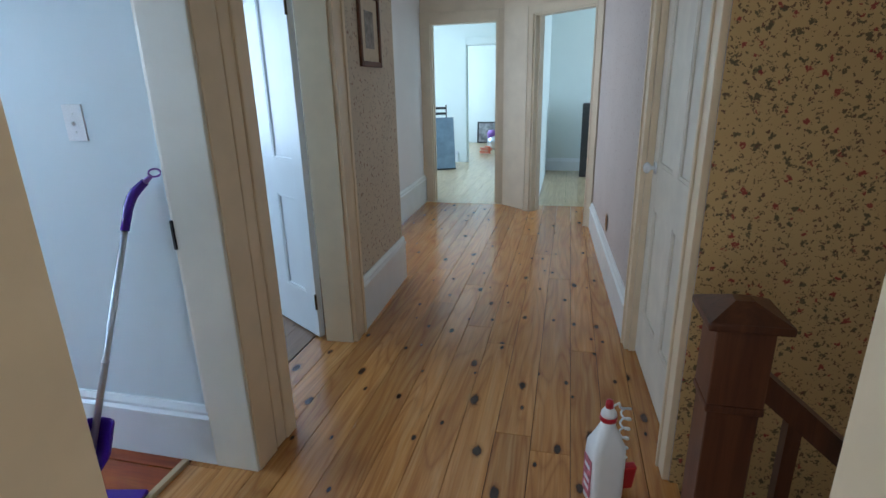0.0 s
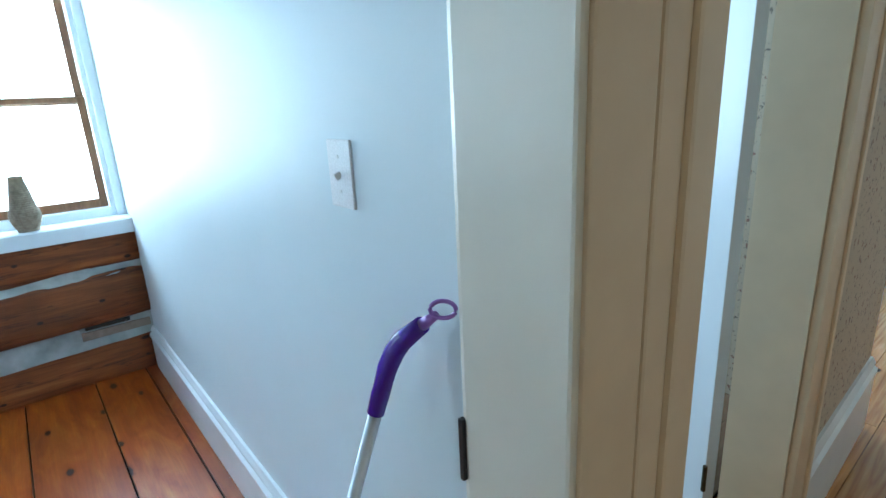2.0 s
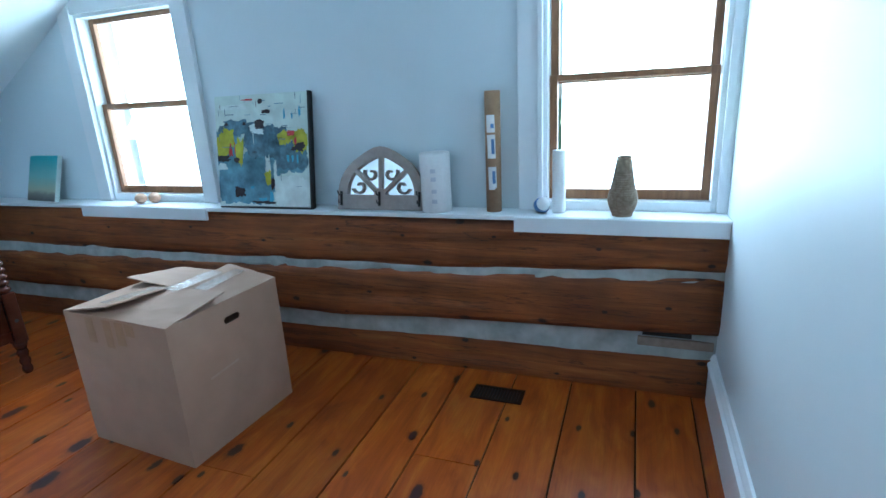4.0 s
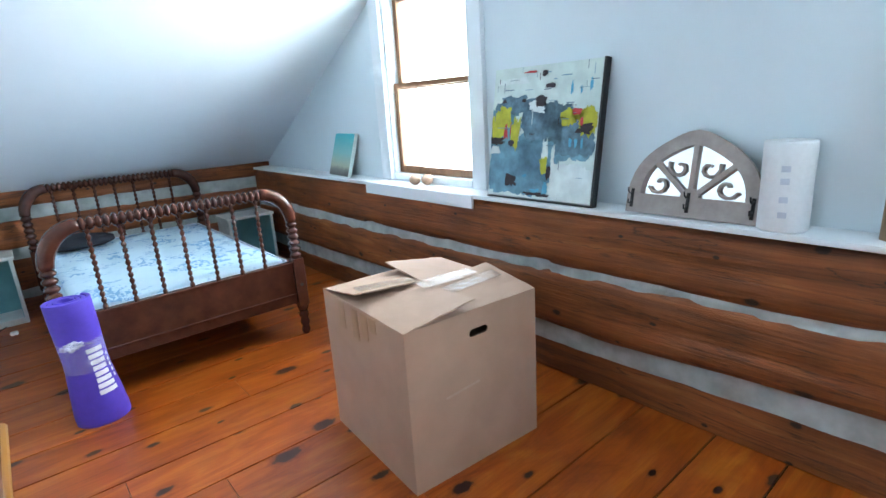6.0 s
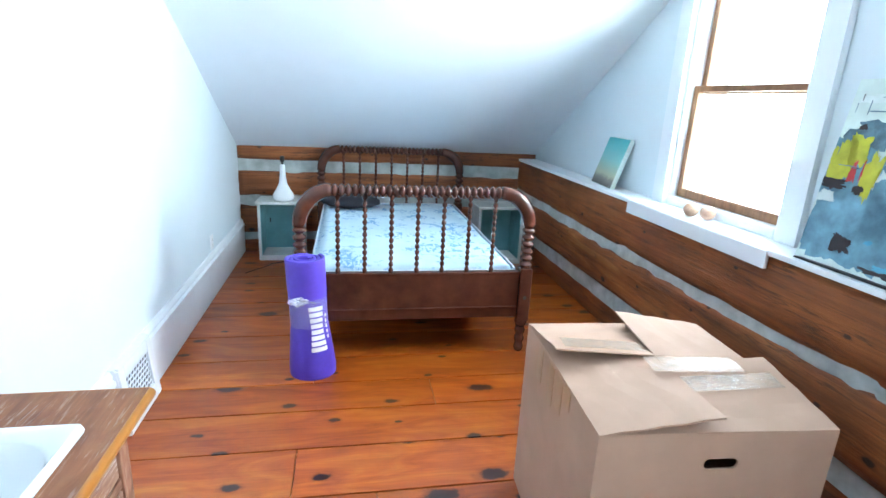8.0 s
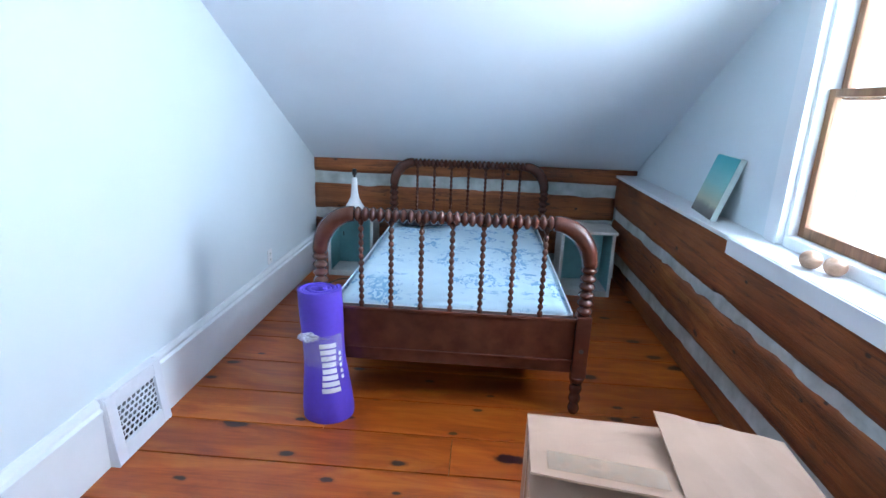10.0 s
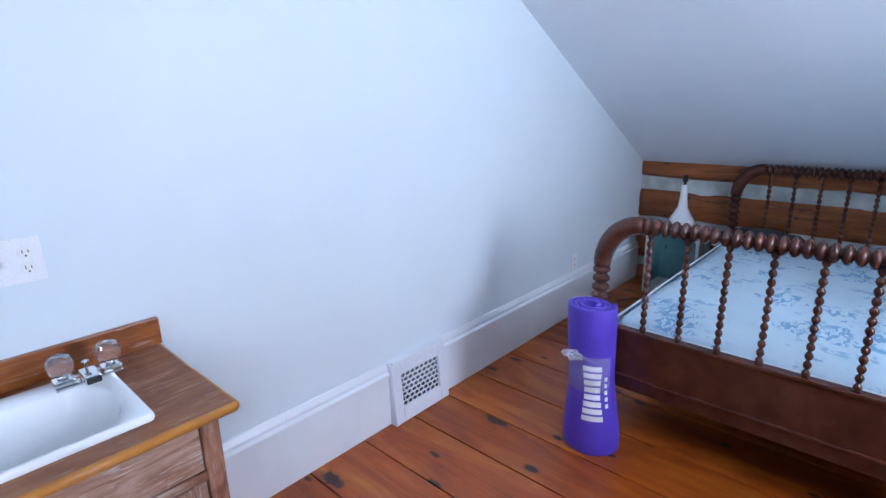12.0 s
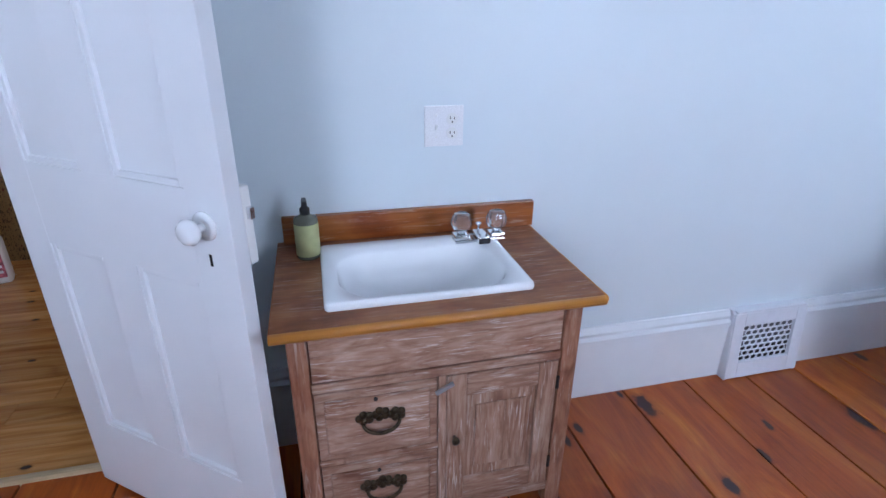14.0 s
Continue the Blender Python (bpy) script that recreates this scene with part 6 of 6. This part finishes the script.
rings = [[bm.verts.new((x, y, z)) for x, y in rrect(hx, hy, r, 5)] for hx, hy, r, z in ((0.044, 0.036, 0.018, 0.0), (0.049, 0.041, 0.022, 0.006), (0.050, 0.042, 0.022, 0.05), (0.051, 0.042, 0.022, 0.16), (0.049, 0.041, 0.022, 0.188), (0.040, 0.034, 0.022, 0.208), (0.026, 0.025, 0.021, 0.238), (0.0215, 0.0215, 0.0205, 0.250), (0.0205, 0.0205, 0.0200, 0.270))]
for p0, p1 in zip(rings, rings[1:]):
    for k in range(len(p0)):
        bm.faces.new((p0[k], p0[(k + 1) % len(p0)], p1[(k + 1) % len(p1)], p1[k]))
bm.faces.new(rings[0][::-1])
bm.faces.new(rings[-1])
part("body", bm, WHITE_PLASTIC, bottle, "white plastic body with sloping shoulders", True)
part("collar", lathe([(0.021, 0.264), (0.0245, 0.265), (0.0245, 0.277), (0.021, 0.279)], 18), RED, bottle, "red collar", True)
part("cap", lathe([(0.0225, 0.277), (0.0215, 0.288), (0.015, 0.298), (0.012, 0.303)], 18), WHITE_PLASTIC, bottle, "", True)
part("nozzle", lathe([(0.0115, 0.300), (0.0110, 0.318), (0.008, 0.325), (0.0, 0.326)], 14), RED, bottle, "red nozzle", True)
part("label", box(-0.0525, -0.0508, -0.026, 0.026, 0.03, 0.15), plain("bottle_label", (0.45, 0.12, 0.16), 0.5, 0, 0.6, 60), bottle, "red and white label")
for z in (0.05, 0.075, 0.115):
    part("print_mark", box(-0.0532, -0.0524, -0.017, 0.017, z, z + 0.012), WHITE_INK, bottle, "white printed mark")
coil = [(0.0, 0.0, 0.30)] + [(0.040 + 0.010 * k / 12, 0.02, 0.30 - 0.004 * k) for k in range(5)]
coil += [(0.068 + 0.014 * math.cos(a), 0.03 + 0.014 * math.sin(a), 0.27 - 0.19 * a / (12 * math.pi)) for a in [math.pi * k / 5 for k in range(61)]]
part("hose", tube(coil, 0.0032, 5), WHITE_PLASTIC, bottle, "white coiled hose", True)
part("trigger", put(box(-0.02, 0.02, -0.012, 0.012, 0.0, 0.09, 0.006), pose(0.085, 0.03, 0.01, 12)), RED, bottle, "red trigger")

bottle.scale = (1.15, 1.15, 1.22)

# ---- far rooms ----
slab = thing("panel_board", (-1.93, 9.17, 0), "slate grey framed board leaning in the far room", "board", turn=28)
part("board", put(box(-0.22, 0.22, -0.012, 0.012, 0.0, 0.86, 0.003), pose(0, 0, 0, -7)), SLATE, slab)
part("edge", put(box(-0.225, 0.225, -0.016, -0.012, 0.0, 0.025), pose(0, 0, 0, -7)), DARKGREY, slab)
crate = thing("wire_rack", (-2.03, 9.42, 0), "black slatted rack behind the board", "rack", turn=10)
for k in range(5):
    part("slat", box(-0.12, 0.12, -0.02, 0.02, 0.62 + 0.09 * k, 0.66 + 0.09 * k), BLACK, crate)
for x in (-0.12, 0.10):
    part("upright", box(x, x + 0.02, 0.02, 0.04, 0, 1.05), BLACK, crate)
cab = thing("cabinet", (0.56, 8.86, 0), "dark grey cabinet against the pale wall", "cabinet", turn=-4)
part("body", box(-0.26, 0.26, -0.17, 0.2, 0.0, 1.07, 0.01), DARKGREY, cab)
part("drawer", box(-0.24, 0.24, -0.185, -0.17, 0.03, 0.27, 0.006), DARKGREY, cab)
part("door", box(-0.24, 0.24, -0.185, -0.17, 0.29, 1.03, 0.006), DARKGREY, cab)
fpic = thing("framed_picture", (-1.71, 13.30, 0), "black framed grey picture leaning on the far wall", "picture")
for x0, x1, z0, z1 in ((-0.33, -0.30, 0, 0.5), (0.30, 0.33, 0, 0.5), (-0.30, 0.30, 0, 0.03), (-0.30, 0.30, 0.47, 0.5)):
    part("frame", put(box(x0, x1, -0.02, 0.01, z0, z1), pose(0, 0, 0, -8)), BLACK, fpic)
part("print", put(box(-0.30, 0.30, 0.0, 0.006, 0.03, 0.47), pose(0, 0, 0, -8)), plain("grey_photo", (0.30, 0.31, 0.32), 0.5, 0, 0.8, 5), fpic)
bag = thing("vacuum_cleaner", (-1.43, 11.95, 0), "grey and purple vacuum cleaner on the far floor", "vacuum")
bm = bmesh.new()
bmesh.ops.create_uvsphere(bm, u_segments=20, v_segments=12, radius=0.17)
for v in bm.verts:
    v.co.z = v.co.z * 0.95 + 0.17
part("body", bm, ALU, bag, "silver grey body", True)
part("canister", lathe([(0.0, 0.26), (0.10, 0.26), (0.11, 0.36), (0.07, 0.42), (0, 0.43)], 16, pose(-0.06, 0, 0)), LILAC, bag, "purple canister", True)
part("hose", tube([(0.15, 0, 0.1), (0.25, -0.1, 0.05), (0.36, -0.02, 0.04), (0.42, 0.12, 0.12)], 0.03, 8), DARKGREY, bag, "dark hose", True)
cable = thing("extension_cord", (-1.52, 11.25, 0), "orange coiled extension cord on the floor", "cord")
pts = [((0.10 + 0.03 * math.sin(k * 1.9)) * math.cos(k * 0.7), (0.07 + 0.03 * math.cos(k * 1.3)) * math.sin(k * 0.7), 0.012 + 0.0035 * k) for k in range(40)]
part("wire", tube(pts, 0.010, 6), plain("orange_cord", (0.60, 0.09, 0.02), 0.5), cable, "", True)

# ---- floors, board by board ----
bed_floor = structure("floor", box(-4.24, -1.30, -3.95, 2.31, -0.2, -0.012), JOINT, "wide red pine floorboards with knots")
rnd = random.Random(3)
y = -3.78
while y < 2.06:
    w = min(rnd.uniform(0.22, 0.31), 2.07 - y)
    if w < 0.05:
        break
    cuts = [-3.92, -1.285] if rnd.random() < 0.55 else [-3.92, rnd.uniform(-3.2, -1.9), -1.285]
    for x0, x1 in zip(cuts, cuts[1:]):
        me = box(-(x1 - x0) / 2 + 0.0012, (x1 - x0) / 2 - 0.0012, -w / 2 + 0.0036, w / 2 - 0.0036, -0.02, 0.0, 0.002)
        p = part("floorboard", me, ORANGE_PLANK, bed_floor)
        p.location = ((x0 + x1) / 2, y + w / 2, rnd.uniform(-0.0012, 0.0))
    y += w
structure("threshold", box(-1.30, -1.275, 1.175, 2.02, -0.02, 0.016, 0.003), PALE_PLANK, "pale board edge at the bedroom doorway")

bm = box(-1.275, 0.50, -0.75, 6.76, -0.2, -0.012)
add_box(bm, -3.4, -1.275, 2.31, 6.76, -0.2, -0.012)
hall_floor = structure("floor_hall", bm, JOINT, "knotty varnished pine floorboards")
x = -1.70
while x < 0.54:
    w = rnd.uniform(0.115, 0.165)
    if x < -1.275 < x + w + 0.03:
        w = -1.274 - x
    lo = 4.14 if x < -1.275 else -0.75
    cuts = [lo]
    while cuts[-1] < 6.0:
        cuts.append(cuts[-1] + rnd.uniform(1.6, 3.4))
    cuts[-1] = 6.80
    hi_x = min(x + w, 0.545)
    for a, b in zip(cuts, cuts[1:]):
        if b - a < 0.1:
            continue
        xa = x
        ww = hi_x - xa
        if ww < 0.02:
            continue
        me = box(-(b - a) / 2 + 0.001, (b - a) / 2 - 0.001, -ww / 2 + 0.0012, ww / 2 - 0.0012, -0.02, 0.0, 0.001)
        p = part("floorboard", me, PINE_PLANK, hall_floor)
        p.matrix_local = pose((xa + hi_x) / 2, (a + b) / 2, rnd.uniform(-0.0008, 0.0), 0, 0, 90)
    x += w
SIDE_PLANK = wood("grey_brown_boards", (0.20, 0.12, 0.075), (0.30, 0.19, 0.12), (0.38, 0.26, 0.17), 1, 0.4, 0.05, vary=0.2, knot_scale=5.0)
side_floor = structure("floor_side_room", box(-3.4, -1.275, 2.31, 4.0, -0.2, -0.012), JOINT, "grey-brown boards of the side room")
for k in range(13):
    part("floorboard", box(-3.39 + 0.162 * k, -3.39 + 0.162 * k + 0.159, 2.311, 3.999, -0.02, -0.002, 0.001), SIDE_PLANK, side_floor)
bm = bmesh.new()
x = -3.4
while x < 2.6:
    w = rnd.uniform(0.12, 0.17)
    add_box(bm, x + 0.001, x + w - 0.001, 6.80, 13.4, -0.02, 0.0)
    add_box(bm, x + 0.001, x + w - 0.001, 5.2 if x > 0.55 else 6.70, 6.80, -0.02, 0.0)
    x += w
structure("floor_rooms", bm, PALE_PLANK, "pale varnished pine floor of the far rooms")
bm = bmesh.new()
verts = [bm.verts.new(c) for c in ((-0.62, 6.80, -0.003), (0.37, 5.80, -0.003), (2.6, 5.2, -0.003), (2.6, 6.9, -0.003), (-0.3, 6.9, -0.003))]
bm.faces.new(verts)
structure("floor_corner", bm, PALE_PLANK, "pale varnished pine floor of the corner room")

# ---- outside ----
GRASS = plain("lawn", (0.07, 0.12, 0.03), 0.9, 0, 0.4, 0.6, 0.3)
bm = box(-300, 300, -300, 300, -3.3, -3.2)
structure("ground", bm, GRASS, "green lawn outside")
